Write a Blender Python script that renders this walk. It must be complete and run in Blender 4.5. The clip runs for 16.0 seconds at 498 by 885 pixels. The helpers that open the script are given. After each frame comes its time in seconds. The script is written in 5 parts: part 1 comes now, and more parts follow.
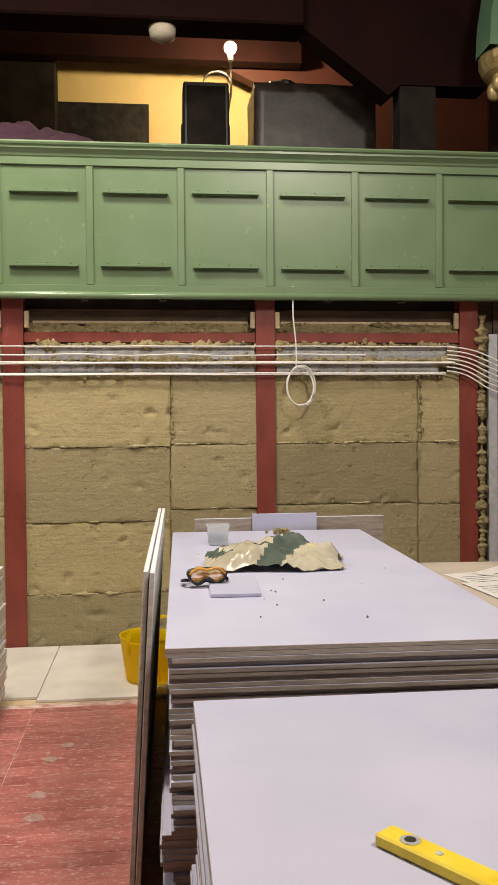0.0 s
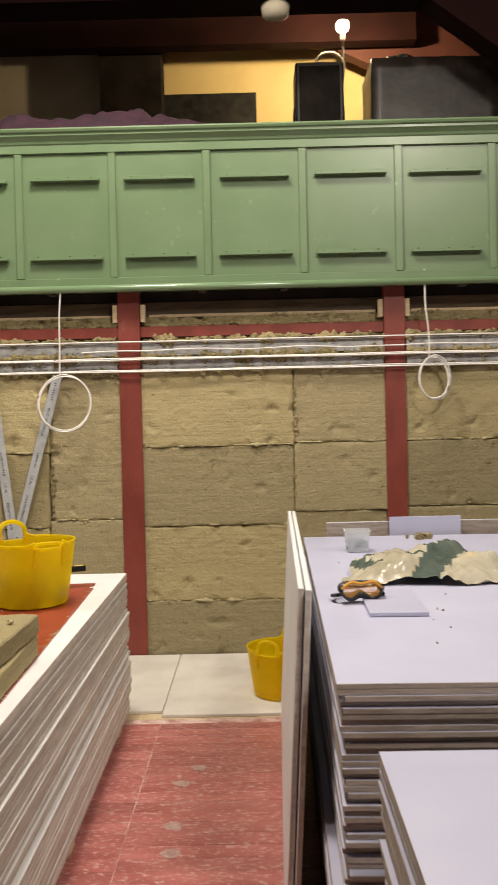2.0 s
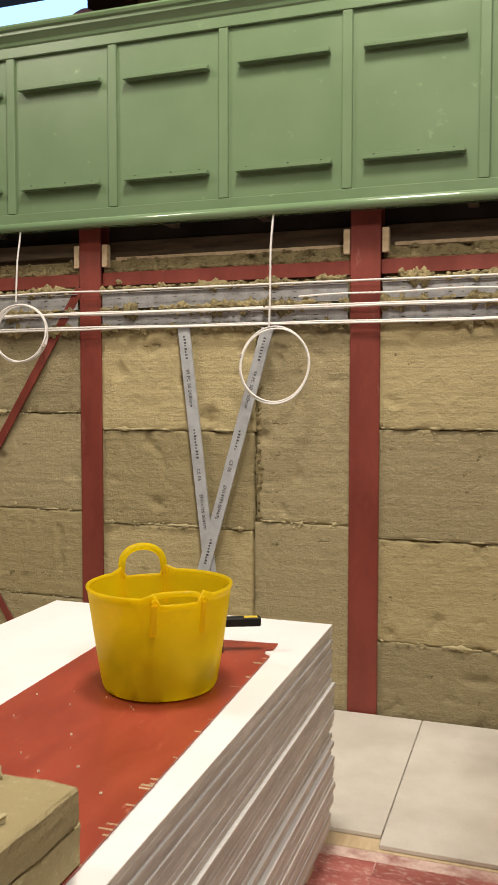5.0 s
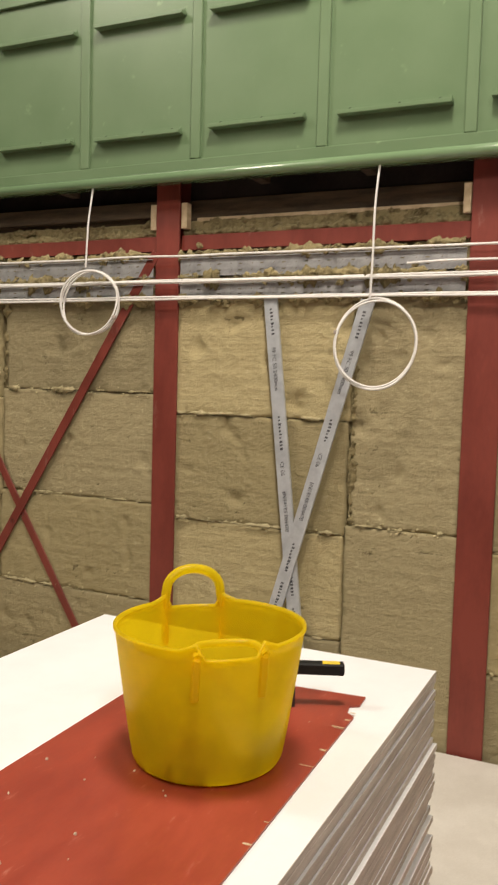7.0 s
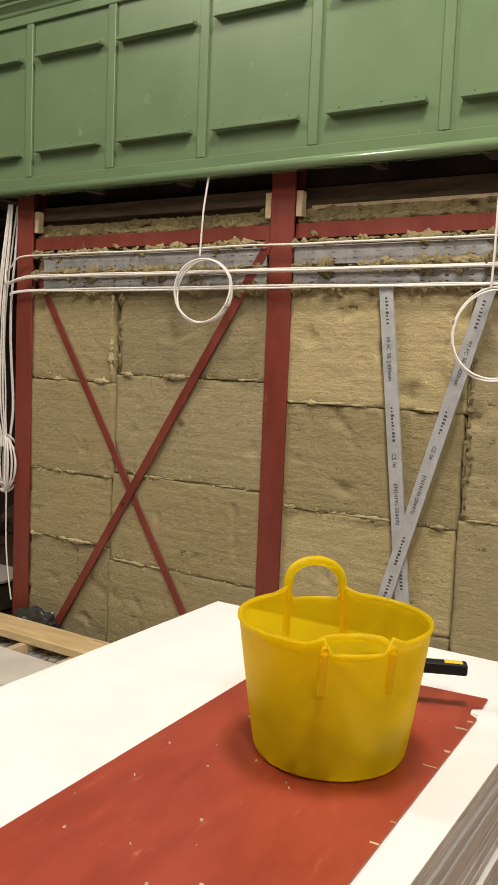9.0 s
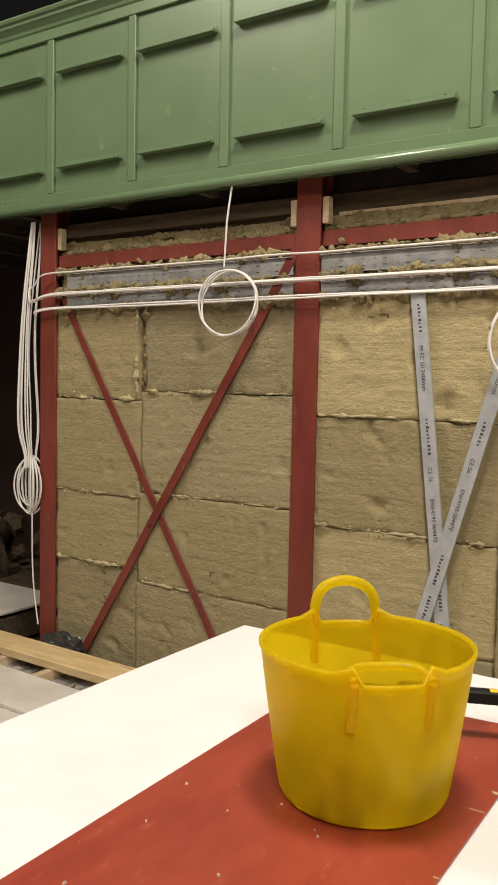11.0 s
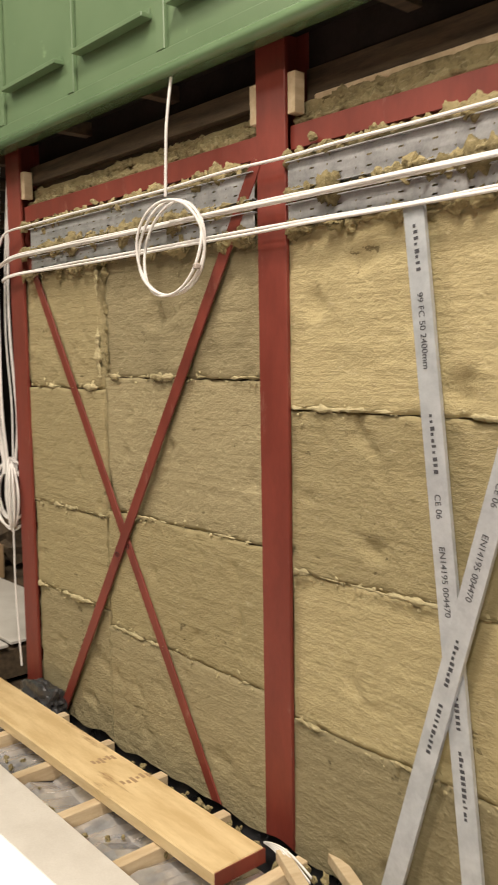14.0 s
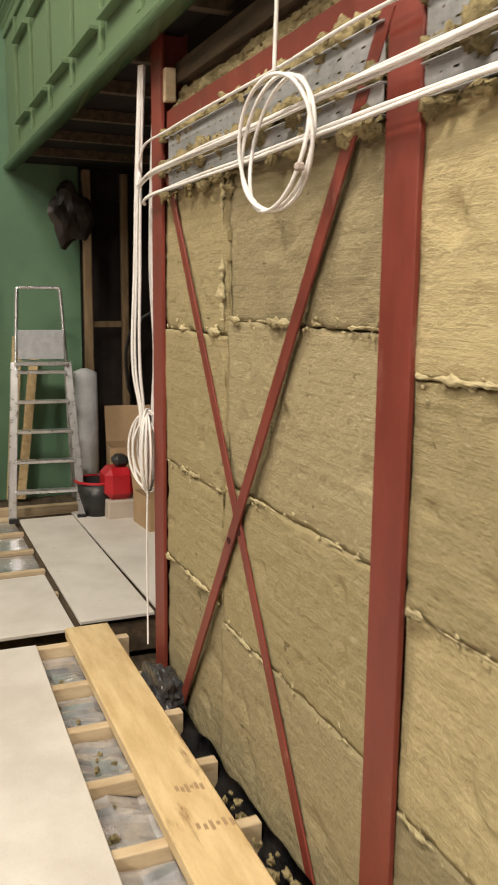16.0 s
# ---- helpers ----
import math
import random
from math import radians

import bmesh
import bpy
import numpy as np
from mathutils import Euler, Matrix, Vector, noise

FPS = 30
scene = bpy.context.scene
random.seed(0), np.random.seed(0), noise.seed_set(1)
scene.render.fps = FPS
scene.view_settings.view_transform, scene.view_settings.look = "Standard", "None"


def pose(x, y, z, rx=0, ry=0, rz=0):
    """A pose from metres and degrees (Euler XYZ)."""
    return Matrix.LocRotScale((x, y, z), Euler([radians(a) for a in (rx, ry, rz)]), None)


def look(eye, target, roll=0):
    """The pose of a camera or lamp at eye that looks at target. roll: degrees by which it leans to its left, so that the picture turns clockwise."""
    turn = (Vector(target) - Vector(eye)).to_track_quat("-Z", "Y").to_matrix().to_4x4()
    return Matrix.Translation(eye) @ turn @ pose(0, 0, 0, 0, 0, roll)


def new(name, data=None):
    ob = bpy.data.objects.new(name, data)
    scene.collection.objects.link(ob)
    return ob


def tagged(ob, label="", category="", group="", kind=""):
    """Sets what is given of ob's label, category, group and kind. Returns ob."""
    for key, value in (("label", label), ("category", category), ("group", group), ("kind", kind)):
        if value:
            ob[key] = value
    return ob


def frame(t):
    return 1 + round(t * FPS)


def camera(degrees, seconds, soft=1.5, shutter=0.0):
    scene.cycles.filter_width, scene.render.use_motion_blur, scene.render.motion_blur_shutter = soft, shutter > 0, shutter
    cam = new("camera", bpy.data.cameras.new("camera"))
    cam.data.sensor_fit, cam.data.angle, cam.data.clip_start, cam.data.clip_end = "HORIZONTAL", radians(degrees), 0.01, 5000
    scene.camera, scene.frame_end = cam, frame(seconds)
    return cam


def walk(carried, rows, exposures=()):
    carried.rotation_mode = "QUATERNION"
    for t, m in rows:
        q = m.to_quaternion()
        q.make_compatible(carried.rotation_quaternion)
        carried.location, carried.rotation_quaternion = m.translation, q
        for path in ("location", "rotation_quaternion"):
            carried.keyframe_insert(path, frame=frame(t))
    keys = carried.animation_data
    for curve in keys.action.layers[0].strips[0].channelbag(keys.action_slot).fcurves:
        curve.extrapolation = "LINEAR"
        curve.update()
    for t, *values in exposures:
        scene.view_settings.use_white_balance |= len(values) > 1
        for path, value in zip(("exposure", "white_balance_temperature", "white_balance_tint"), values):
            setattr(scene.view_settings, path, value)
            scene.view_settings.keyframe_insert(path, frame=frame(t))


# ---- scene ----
cam = camera(32.7, 16.0, shutter=0.5)
PATH = [
    (0, (0.272, 0.515, 1.689), (0.486, 2.503, 1.649), -0.5),
    (0.5, (0.258, 0.516, 1.688), (0.434, 2.508, 1.653), -0.3),
    (1, (0.221, 0.57, 1.69), (0.329, 2.567, 1.649), -0.4),
    (1.5, (0.137, 0.732, 1.685), (0.198, 2.731, 1.646), -0.9),
    (2, (0.096, 0.924, 1.684), (0.079, 2.924, 1.642), -1.3),
    (2.5, (0.151, 1.186, 1.704), (0.011, 3.18, 1.664), -1.1),
    (3, (0.158, 1.459, 1.695), (-0.049, 3.448, 1.641), -1.4),
    (3.5, (0.104, 1.817, 1.695), (-0.165, 3.798, 1.632), -1.6),
    (4, (0.093, 2.152, 1.68), (-0.323, 4.107, 1.611), -0.1),
    (4.5, (0.078, 2.445, 1.695), (-0.477, 4.364, 1.61), 0.5),
    (4.7, (0.07, 2.546, 1.708), (-0.525, 4.452, 1.604), 0.2),
    (6.8, (-0.121, 3.273, 1.71), (-0.945, 5.09, 1.58), 1.9),
    (7, (-0.13, 3.295, 1.705), (-0.983, 5.097, 1.55), 1.6),
    (7.5, (-0.166, 3.308, 1.697), (-1.075, 5.077, 1.494), 2.0),
    (8, (-0.179, 3.302, 1.704), (-1.152, 5.036, 1.489), 2.3),
    (8.5, (-0.195, 3.289, 1.705), (-1.214, 4.998, 1.5), 2.5),
    (9, (-0.203, 3.281, 1.705), (-1.252, 4.973, 1.516), 2.3),
    (11.3, (-0.262, 3.515, 1.664), (-1.419, 5.142, 1.542), 0.6),
    (11.5, (-0.25, 3.629, 1.687), (-1.455, 5.22, 1.562), 0.7),
    (12, (-0.258, 3.883, 1.679), (-1.536, 5.415, 1.533), -0.0),
    (12.5, (-0.321, 4.179, 1.694), (-1.603, 5.703, 1.504), -1.5),
    (13, (-0.309, 4.499, 1.685), (-1.6, 6.012, 1.471), -1.4),
    (13.5, (-0.263, 4.844, 1.704), (-1.646, 6.273, 1.49), -0.9),
    (14, (-0.337, 5.16, 1.688), (-1.836, 6.468, 1.482), -0.9),
    (14.5, (-0.316, 5.439, 1.685), (-1.989, 6.506, 1.437), -0.7),
    (15, (-0.341, 5.684, 1.691), (-2.103, 6.57, 1.36), -0.8),
    (15.5, (-0.502, 5.85, 1.691), (-2.275, 6.706, 1.345), -0.8),
    (16, (-0.755, 6.024, 1.681), (-2.569, 6.796, 1.343), 0.6),
]
walk(cam, [(t, look(eye, target, roll)) for t, eye, target, roll in PATH],
     exposures=[(0, -0.02), (4.5, -0.05), (9, -0.08), (11.5, -0.12), (12.5, -0.18), (13.0, -0.08), (13.5, 0.12), (14.0, 0.33), (15.0, 0.40), (16.0, 0.44)])

# ---- light ----
world = bpy.data.worlds.new("world")
world.use_nodes = True
world.node_tree.nodes["Background"].inputs[0].default_value = (0.9, 0.85, 0.8, 1)
world.node_tree.nodes["Background"].inputs[1].default_value = 0.01
scene.world = world


def lamp(name, kind, eye, target, power, size, colour):
    d = bpy.data.lights.new(name, kind)
    d.energy, d.color = power, colour
    if kind == "AREA":
        d.size = size
    else:
        d.shadow_soft_size = size
    ob = new(name, d)
    ob.matrix_world = look(eye, target)
    return ob


# work floods high up in the hall
lamp("work_flood", "AREA", (-0.7, 4.75, 6.3), (-0.8, 5.3, 0.6), 300, 0.9, (1.0, 0.89, 0.75))
lamp("work_flood", "AREA", (2.4, 0.4, 6.3), (0.6, 5.5, 1.0), 280, 0.9, (1.0, 0.90, 0.77))
lamp("work_flood", "AREA", (-5.4, 3.4, 6.3), (-4.0, 6.5, 0.5), 170, 0.9, (1.0, 0.89, 0.75))
# bare bulb over the balcony seats
lamp("balcony_bulb", "POINT", (1.19, 10.75, 6.22), (1.19, 10.75, 0), 210, 0.06, (1.0, 0.72, 0.38))


# ---- materials ----
def nodes_of(name):
    m = bpy.data.materials.new(name)
    m.use_nodes = True
    return m, m.node_tree.nodes, m.node_tree.links, m.node_tree.nodes["Principled BSDF"]


def add(nodes, kind, **sockets):
    n = nodes.new(kind)
    for k, v in sockets.items():
        n.inputs[k.replace("_", " ")].default_value = v
    return n


def surface(name, dark, light, rough=0.7, metal=0.0, scale=6.0, fine=90.0, bump=0.15, stretch=(1, 1, 1), dirt=None, dirt_amount=0.0,
            dirt_scale=3.0, vary=0.0, ramp=(0.35, 0.65), spec=0.5, fine_tint=0.25):
    """Two scales of noise between two colours, optional stains, and a fine relief."""
    m, nodes, links, bsdf = nodes_of(name)
    co = nodes.new("ShaderNodeTexCoord")
    mp = nodes.new("ShaderNodeMapping")
    mp.inputs["Scale"].default_value = stretch
    links.new(co.outputs["Object"], mp.inputs["Vector"])
    info = nodes.new("ShaderNodeObjectInfo")
    shift = nodes.new("ShaderNodeVectorMath")
    shift.operation = "MULTIPLY_ADD"
    shift.inputs[1].default_value = (1, 1, 1)
    links.new(mp.outputs["Vector"], shift.inputs[0])
    times = nodes.new("ShaderNodeMath")
    times.operation = "MULTIPLY"
    times.inputs[1].default_value = 37.0
    links.new(info.outputs["Random"], times.inputs[0])
    links.new(times.outputs[0], shift.inputs[2])
    big = add(nodes, "ShaderNodeTexNoise", Scale=scale, Detail=6.0, Roughness=0.6)
    small = add(nodes, "ShaderNodeTexNoise", Scale=fine, Detail=3.0, Roughness=0.6)
    links.new(shift.outputs[0], big.inputs["Vector"])
    links.new(shift.outputs[0], small.inputs["Vector"])
    blend = nodes.new("ShaderNodeMath")
    blend.operation = "MULTIPLY_ADD"
    blend.inputs[1].default_value = fine_tint
    links.new(small.outputs["Fac"], blend.inputs[0])
    less = nodes.new("ShaderNodeMath")
    less.operation = "SUBTRACT"
    less.inputs[1].default_value = fine_tint * 0.5
    links.new(big.outputs["Fac"], less.inputs[0])
    links.new(less.outputs[0], blend.inputs[2])
    cr = nodes.new("ShaderNodeValToRGB")
    cr.color_ramp.elements[0].position, cr.color_ramp.elements[0].color = ramp[0], (*dark, 1)
    cr.color_ramp.elements[1].position, cr.color_ramp.elements[1].color = ramp[1], (*light, 1)
    links.new(blend.outputs[0], cr.inputs["Fac"])
    colour = cr.outputs["Color"]
    if dirt:
        st = add(nodes, "ShaderNodeTexNoise", Scale=dirt_scale, Detail=8.0, Roughness=0.7)
        links.new(shift.outputs[0], st.inputs["Vector"])
        sr = nodes.new("ShaderNodeValToRGB")
        sr.color_ramp.elements[0].position = 0.66 - 0.3 * dirt_amount
        sr.color_ramp.elements[1].position = 0.76 - 0.2 * dirt_amount
        links.new(st.outputs["Fac"], sr.inputs["Fac"])
        mx = nodes.new("ShaderNodeMix")
        mx.data_type = "RGBA"
        mx.inputs["B"].default_value = (*dirt, 1)
        links.new(sr.outputs["Color"], mx.inputs["Factor"])
        links.new(colour, mx.inputs["A"])
        colour = mx.outputs["Result"]
    if vary:
        hs = nodes.new("ShaderNodeHueSaturation")
        mr = nodes.new("ShaderNodeMapRange")
        mr.inputs["To Min"].default_value, mr.inputs["To Max"].default_value = 1 - vary, 1 + vary
        links.new(info.outputs["Random"], mr.inputs["Value"])
        links.new(mr.outputs["Result"], hs.inputs["Value"])
        links.new(colour, hs.inputs["Color"])
        colour = hs.outputs["Color"]
    links.new(colour, bsdf.inputs["Base Color"])
    rr = nodes.new("ShaderNodeMapRange")
    rr.inputs["To Min"].default_value, rr.inputs["To Max"].default_value = max(rough - 0.12, 0.02), min(rough + 0.12, 1)
    links.new(big.outputs["Fac"], rr.inputs["Value"])
    links.new(rr.outputs["Result"], bsdf.inputs["Roughness"])
    bsdf.inputs["Metallic"].default_value = metal
    bsdf.inputs["Specular IOR Level"].default_value = spec
    if bump:
        bp = nodes.new("ShaderNodeBump")
        bp.inputs["Strength"].default_value = min(bump, 1.0)
        bp.inputs["Distance"].default_value = 0.004
        links.new(blend.outputs[0], bp.inputs["Height"])
        links.new(bp.outputs["Normal"], bsdf.inputs["Normal"])
    return m


def wool(name, a, b, band):
    """Mineral wool: tufted, with faint compressed layers along its length."""
    m, nodes, links, bsdf = nodes_of(name)
    co = nodes.new("ShaderNodeTexCoord")
    info = nodes.new("ShaderNodeObjectInfo")
    mul = nodes.new("ShaderNodeMath")
    mul.operation = "MULTIPLY"
    mul.inputs[1].default_value = 23.0
    links.new(info.outputs["Random"], mul.inputs[0])
    sh = nodes.new("ShaderNodeVectorMath")
    sh.operation = "ADD"
    links.new(co.outputs["Object"], sh.inputs[0])
    links.new(mul.outputs[0], sh.inputs[1])
    mp = nodes.new("ShaderNodeMapping")
    mp.inputs["Scale"].default_value = (1.3, 1.3, 26)
    links.new(sh.outputs[0], mp.inputs["Vector"])
    n1 = add(nodes, "ShaderNodeTexNoise", Scale=3.6, Detail=9.0, Roughness=0.72)
    n2 = add(nodes, "ShaderNodeTexNoise", Scale=140.0, Detail=3.0, Roughness=0.7)
    n3 = add(nodes, "ShaderNodeTexNoise", Scale=2.2, Detail=4.0, Roughness=0.6)
    links.new(sh.outputs[0], n1.inputs["Vector"])
    links.new(sh.outputs[0], n2.inputs["Vector"])
    links.new(mp.outputs["Vector"], n3.inputs["Vector"])
    n4 = add(nodes, "ShaderNodeTexNoise", Scale=30.0, Detail=6.0, Roughness=0.7)
    links.new(sh.outputs[0], n4.inputs["Vector"])
    s0 = nodes.new("ShaderNodeMath")
    s0.operation = "MULTIPLY_ADD"
    s0.inputs[1].default_value = 0.75
    links.new(n4.outputs["Fac"], s0.inputs[0])
    links.new(n1.outputs["Fac"], s0.inputs[2])
    s1 = nodes.new("ShaderNodeMath")
    s1.operation = "MULTIPLY_ADD"
    s1.inputs[1].default_value = band
    links.new(n3.outputs["Fac"], s1.inputs[0])
    links.new(s0.outputs[0], s1.inputs[2])
    s2 = nodes.new("ShaderNodeMath")
    s2.operation = "MULTIPLY_ADD"
    s2.inputs[1].default_value = 0.16
    links.new(n2.outputs["Fac"], s2.inputs[0])
    links.new(s1.outputs[0], s2.inputs[2])
    cr = nodes.new("ShaderNodeValToRGB")
    lo = 0.71 + 0.5 * band
    cr.color_ramp.elements[0].position, cr.color_ramp.elements[0].color = lo, (*a, 1)
    cr.color_ramp.elements[1].position, cr.color_ramp.elements[1].color = lo + 0.46, (*b, 1)
    links.new(s2.outputs[0], cr.inputs["Fac"])
    n5 = add(nodes, "ShaderNodeTexNoise", Scale=55.0, Detail=5.0, Roughness=0.75)
    long = nodes.new("ShaderNodeMapping")
    long.inputs["Scale"].default_value = (0.55, 1.0, 1.7)
    links.new(sh.outputs[0], long.inputs["Vector"])
    links.new(long.outputs["Vector"], n5.inputs["Vector"])
    fl = nodes.new("ShaderNodeValToRGB")
    fl.color_ramp.elements[0].position, fl.color_ramp.elements[1].position = 0.56, 0.74
    links.new(n5.outputs["Fac"], fl.inputs["Fac"])
    fm = nodes.new("ShaderNodeMix")
    fm.data_type = "RGBA"
    fm.inputs["B"].default_value = (0.52, 0.45, 0.29, 1)
    links.new(fl.outputs["Color"], fm.inputs["Factor"])
    links.new(cr.outputs["Color"], fm.inputs["A"])
    n6 = add(nodes, "ShaderNodeTexNoise", Scale=24.0, Detail=5.0, Roughness=0.75)
    links.new(sh.outputs[0], n6.inputs["Vector"])
    pk = nodes.new("ShaderNodeValToRGB")
    pk.color_ramp.elements[0].position, pk.color_ramp.elements[1].position = 0.69, 0.87
    links.new(n6.outputs["Fac"], pk.inputs["Fac"])
    pm = nodes.new("ShaderNodeMix")
    pm.data_type = "RGBA"
    pm.inputs["B"].default_value = (0.12, 0.095, 0.052, 1)
    links.new(pk.outputs["Color"], pm.inputs["Factor"])
    links.new(fm.outputs["Result"], pm.inputs["A"])
    hs = nodes.new("ShaderNodeHueSaturation")
    mr = nodes.new("ShaderNodeMapRange")
    mr.inputs["To Min"].default_value, mr.inputs["To Max"].default_value = 0.80, 1.12
    links.new(info.outputs["Random"], mr.inputs["Value"])
    links.new(mr.outputs["Result"], hs.inputs["Value"])
    links.new(pm.outputs["Result"], hs.inputs["Color"])
    links.new(hs.outputs["Color"], bsdf.inputs["Base Color"])
    bsdf.inputs["Roughness"].default_value = 0.95
    bsdf.inputs["Specular IOR Level"].default_value = 0.1
    bp = nodes.new("ShaderNodeBump")
    bp.inputs["Strength"].default_value, bp.inputs["Distance"].default_value = 0.68, 0.012
    rough_h = nodes.new("ShaderNodeMath")
    rough_h.operation = "MULTIPLY_ADD"
    rough_h.inputs[1].default_value = 1.4
    links.new(n6.outputs["Fac"], rough_h.inputs[0])
    links.new(s2.outputs[0], rough_h.inputs[2])
    links.new(rough_h.outputs[0], bp.inputs["Height"])
    links.new(bp.outputs["Normal"], bsdf.inputs["Normal"])
    return m


def glow(name, colour, strength):
    m, nodes, links, bsdf = nodes_of(name)
    bsdf.inputs["Base Color"].default_value = (*colour, 1)
    bsdf.inputs["Emission Color"].default_value = (*colour, 1)
    bsdf.inputs["Emission Strength"].default_value = strength
    return m


def thin_plastic(name, colour, through_share, rough, clear_share):
    """Plastic that lets some light through, so that what lies behind it shows as a shade."""
    m, nodes, links, bsdf = nodes_of(name)
    co = nodes.new("ShaderNodeTexCoord")
    n = add(nodes, "ShaderNodeTexNoise", Scale=14.0, Detail=6.0, Roughness=0.65)
    links.new(co.outputs["Object"], n.inputs["Vector"])
    cr = nodes.new("ShaderNodeValToRGB")
    cr.color_ramp.elements[0].position, cr.color_ramp.elements[0].color = 0.3, (*(c * 0.93 for c in colour), 1)
    cr.color_ramp.elements[1].position, cr.color_ramp.elements[1].color = 0.62, (*colour, 1)
    links.new(n.outputs["Fac"], cr.inputs["Fac"])
    links.new(cr.outputs["Color"], bsdf.inputs["Base Color"])
    bsdf.inputs["Roughness"].default_value = rough
    tr = nodes.new("ShaderNodeBsdfTranslucent")
    links.new(cr.outputs["Color"], tr.inputs["Color"])
    mix = nodes.new("ShaderNodeMixShader")
    mix.inputs[0].default_value = through_share
    links.new(bsdf.outputs[0], mix.inputs[1])
    links.new(tr.outputs[0], mix.inputs[2])
    see = nodes.new("ShaderNodeBsdfTransparent")
    see.inputs["Color"].default_value = (1.0, 0.88, 0.14, 1)
    last = nodes.new("ShaderNodeMixShader")
    last.inputs[0].default_value = clear_share
    links.new(mix.outputs[0], last.inputs[1])
    links.new(see.outputs[0], last.inputs[2])
    links.new(last.outputs[0], nodes["Material Output"].inputs["Surface"])
    return m


def clear(name, colour, rough, alpha):
    m, nodes, links, bsdf = nodes_of(name)
    bsdf.inputs["Base Color"].default_value = (*colour, 1)
    bsdf.inputs["Roughness"].default_value = rough
    bsdf.inputs["Alpha"].default_value = alpha
    return m


GREEN = surface("green_paint", (0.128, 0.196, 0.104), (0.146, 0.218, 0.118), 0.34, scale=2.5, fine=60, bump=0.06, dirt=(0.25, 0.36, 0.2), dirt_amount=0.08, dirt_scale=9, fine_tint=0.1)
GREEN_GLOSS = surface("green_gloss_paint", (0.15, 0.235, 0.125), (0.17, 0.26, 0.14), 0.16, scale=2.5, fine=60, bump=0.04, fine_tint=0.1, spec=0.8)
GREEN_WALL = surface("green_wall_paint", (0.10, 0.20, 0.12), (0.14, 0.25, 0.15), 0.6, scale=2.0, bump=0.1)
RED_STEEL = surface("red_oxide_steel", (0.150, 0.026, 0.018), (0.21, 0.040, 0.027), 0.5, scale=7, fine=80, bump=0.12, dirt=(0.26, 0.12, 0.09), dirt_amount=0.14, dirt_scale=12, stretch=(1, 1, 0.35))
WOOL = wool("mineral_wool", (0.175, 0.142, 0.076), (0.40, 0.335, 0.185), 0.50)
WOOL_SMOOTH = wool("mineral_wool_skin", (0.145, 0.120, 0.068), (0.33, 0.28, 0.165), 0.42)
WOOL_FLUFF = wool("wool_fluff", (0.20, 0.165, 0.085), (0.52, 0.45, 0.27), 0.05)
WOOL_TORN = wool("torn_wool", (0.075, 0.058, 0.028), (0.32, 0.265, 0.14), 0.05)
# pale tone and flecks hold both worn paint and a painted-in glossy sheen
FLOOR_RED = surface("worn_red_floor_paint_with_sheen", (0.29, 0.080, 0.074), (0.42, 0.145, 0.132), 0.38, scale=5, fine=70, bump=0.12, dirt=(0.58, 0.40, 0.36), dirt_amount=0.46, dirt_scale=36, vary=0.12, stretch=(0.85, 1.7, 1))
FLOOR_DUST = surface("plaster_dust_in_joints", (0.34, 0.15, 0.13), (0.68, 0.52, 0.47), 0.9, scale=9, fine=60, bump=0.2)
FILLER = surface("grey_floor_filler", (0.30, 0.17, 0.15), (0.46, 0.32, 0.28), 0.8, scale=30, fine=120, bump=0.2)
WHITE_BOARD = surface("white_gypsum_face", (0.56, 0.525, 0.475), (0.68, 0.65, 0.60), 0.75, scale=3, fine=120, bump=0.06, dirt=(0.5, 0.44, 0.36), dirt_amount=0.1, dirt_scale=6)
WHITE_PAPER = surface("ivory_board_paper", (0.70, 0.70, 0.715), (0.77, 0.77, 0.785), 0.7, scale=3, fine=200, bump=0.03, vary=0.05)
LILAC = surface("lilac_board_paper", (0.44, 0.445, 0.60), (0.49, 0.495, 0.64), 0.6, scale=2, fine=200, bump=0.02, vary=0.04)
EDGE_GREY = surface("cut_gypsum_edge", (0.28, 0.235, 0.205), (0.42, 0.36, 0.32), 0.9, scale=20, fine=160, bump=0.5, stretch=(0.4, 0.4, 3), vary=0.12)
EDGE_IVORY = surface("ivory_board_edge", (0.44, 0.40, 0.35), (0.62, 0.58, 0.52), 0.85, scale=12, fine=160, bump=0.3, stretch=(0.5, 0.5, 3), vary=0.10)
STEEL = surface("galvanised_steel", (0.46, 0.485, 0.52), (0.58, 0.605, 0.64), 0.42, metal=0.35, scale=18, fine=120, bump=0.05)
STEEL_DULL = surface("galvanised_tray", (0.30, 0.30, 0.305), (0.44, 0.44, 0.45), 0.5, metal=0.25, scale=15, fine=120, bump=0.08)
CABLE = surface("white_cable_sheath", (0.72, 0.70, 0.68), (0.82, 0.80, 0.78), 0.4, scale=30, bump=0.0)
TIMBER = surface("planed_softwood", (0.58, 0.42, 0.21), (0.74, 0.57, 0.32), 0.6, scale=4, fine=60, bump=0.2, stretch=(0.9, 5, 5), dirt=(0.24, 0.13, 0.055), dirt_amount=0.22, dirt_scale=2.2)
TIMBER_PALE = surface("rough_sawn_timber", (0.48, 0.36, 0.22), (0.62, 0.50, 0.33), 0.8, scale=7, fine=90, bump=0.3, stretch=(4, 0.7, 4), vary=0.1)
# softwood with the dimness of the recess put into its colour
DIM_TIMBER = surface("dimmed_stud_timber", (0.16, 0.105, 0.055), (0.26, 0.18, 0.10), 0.8, scale=6, bump=0.3, stretch=(4, 4, 0.6))
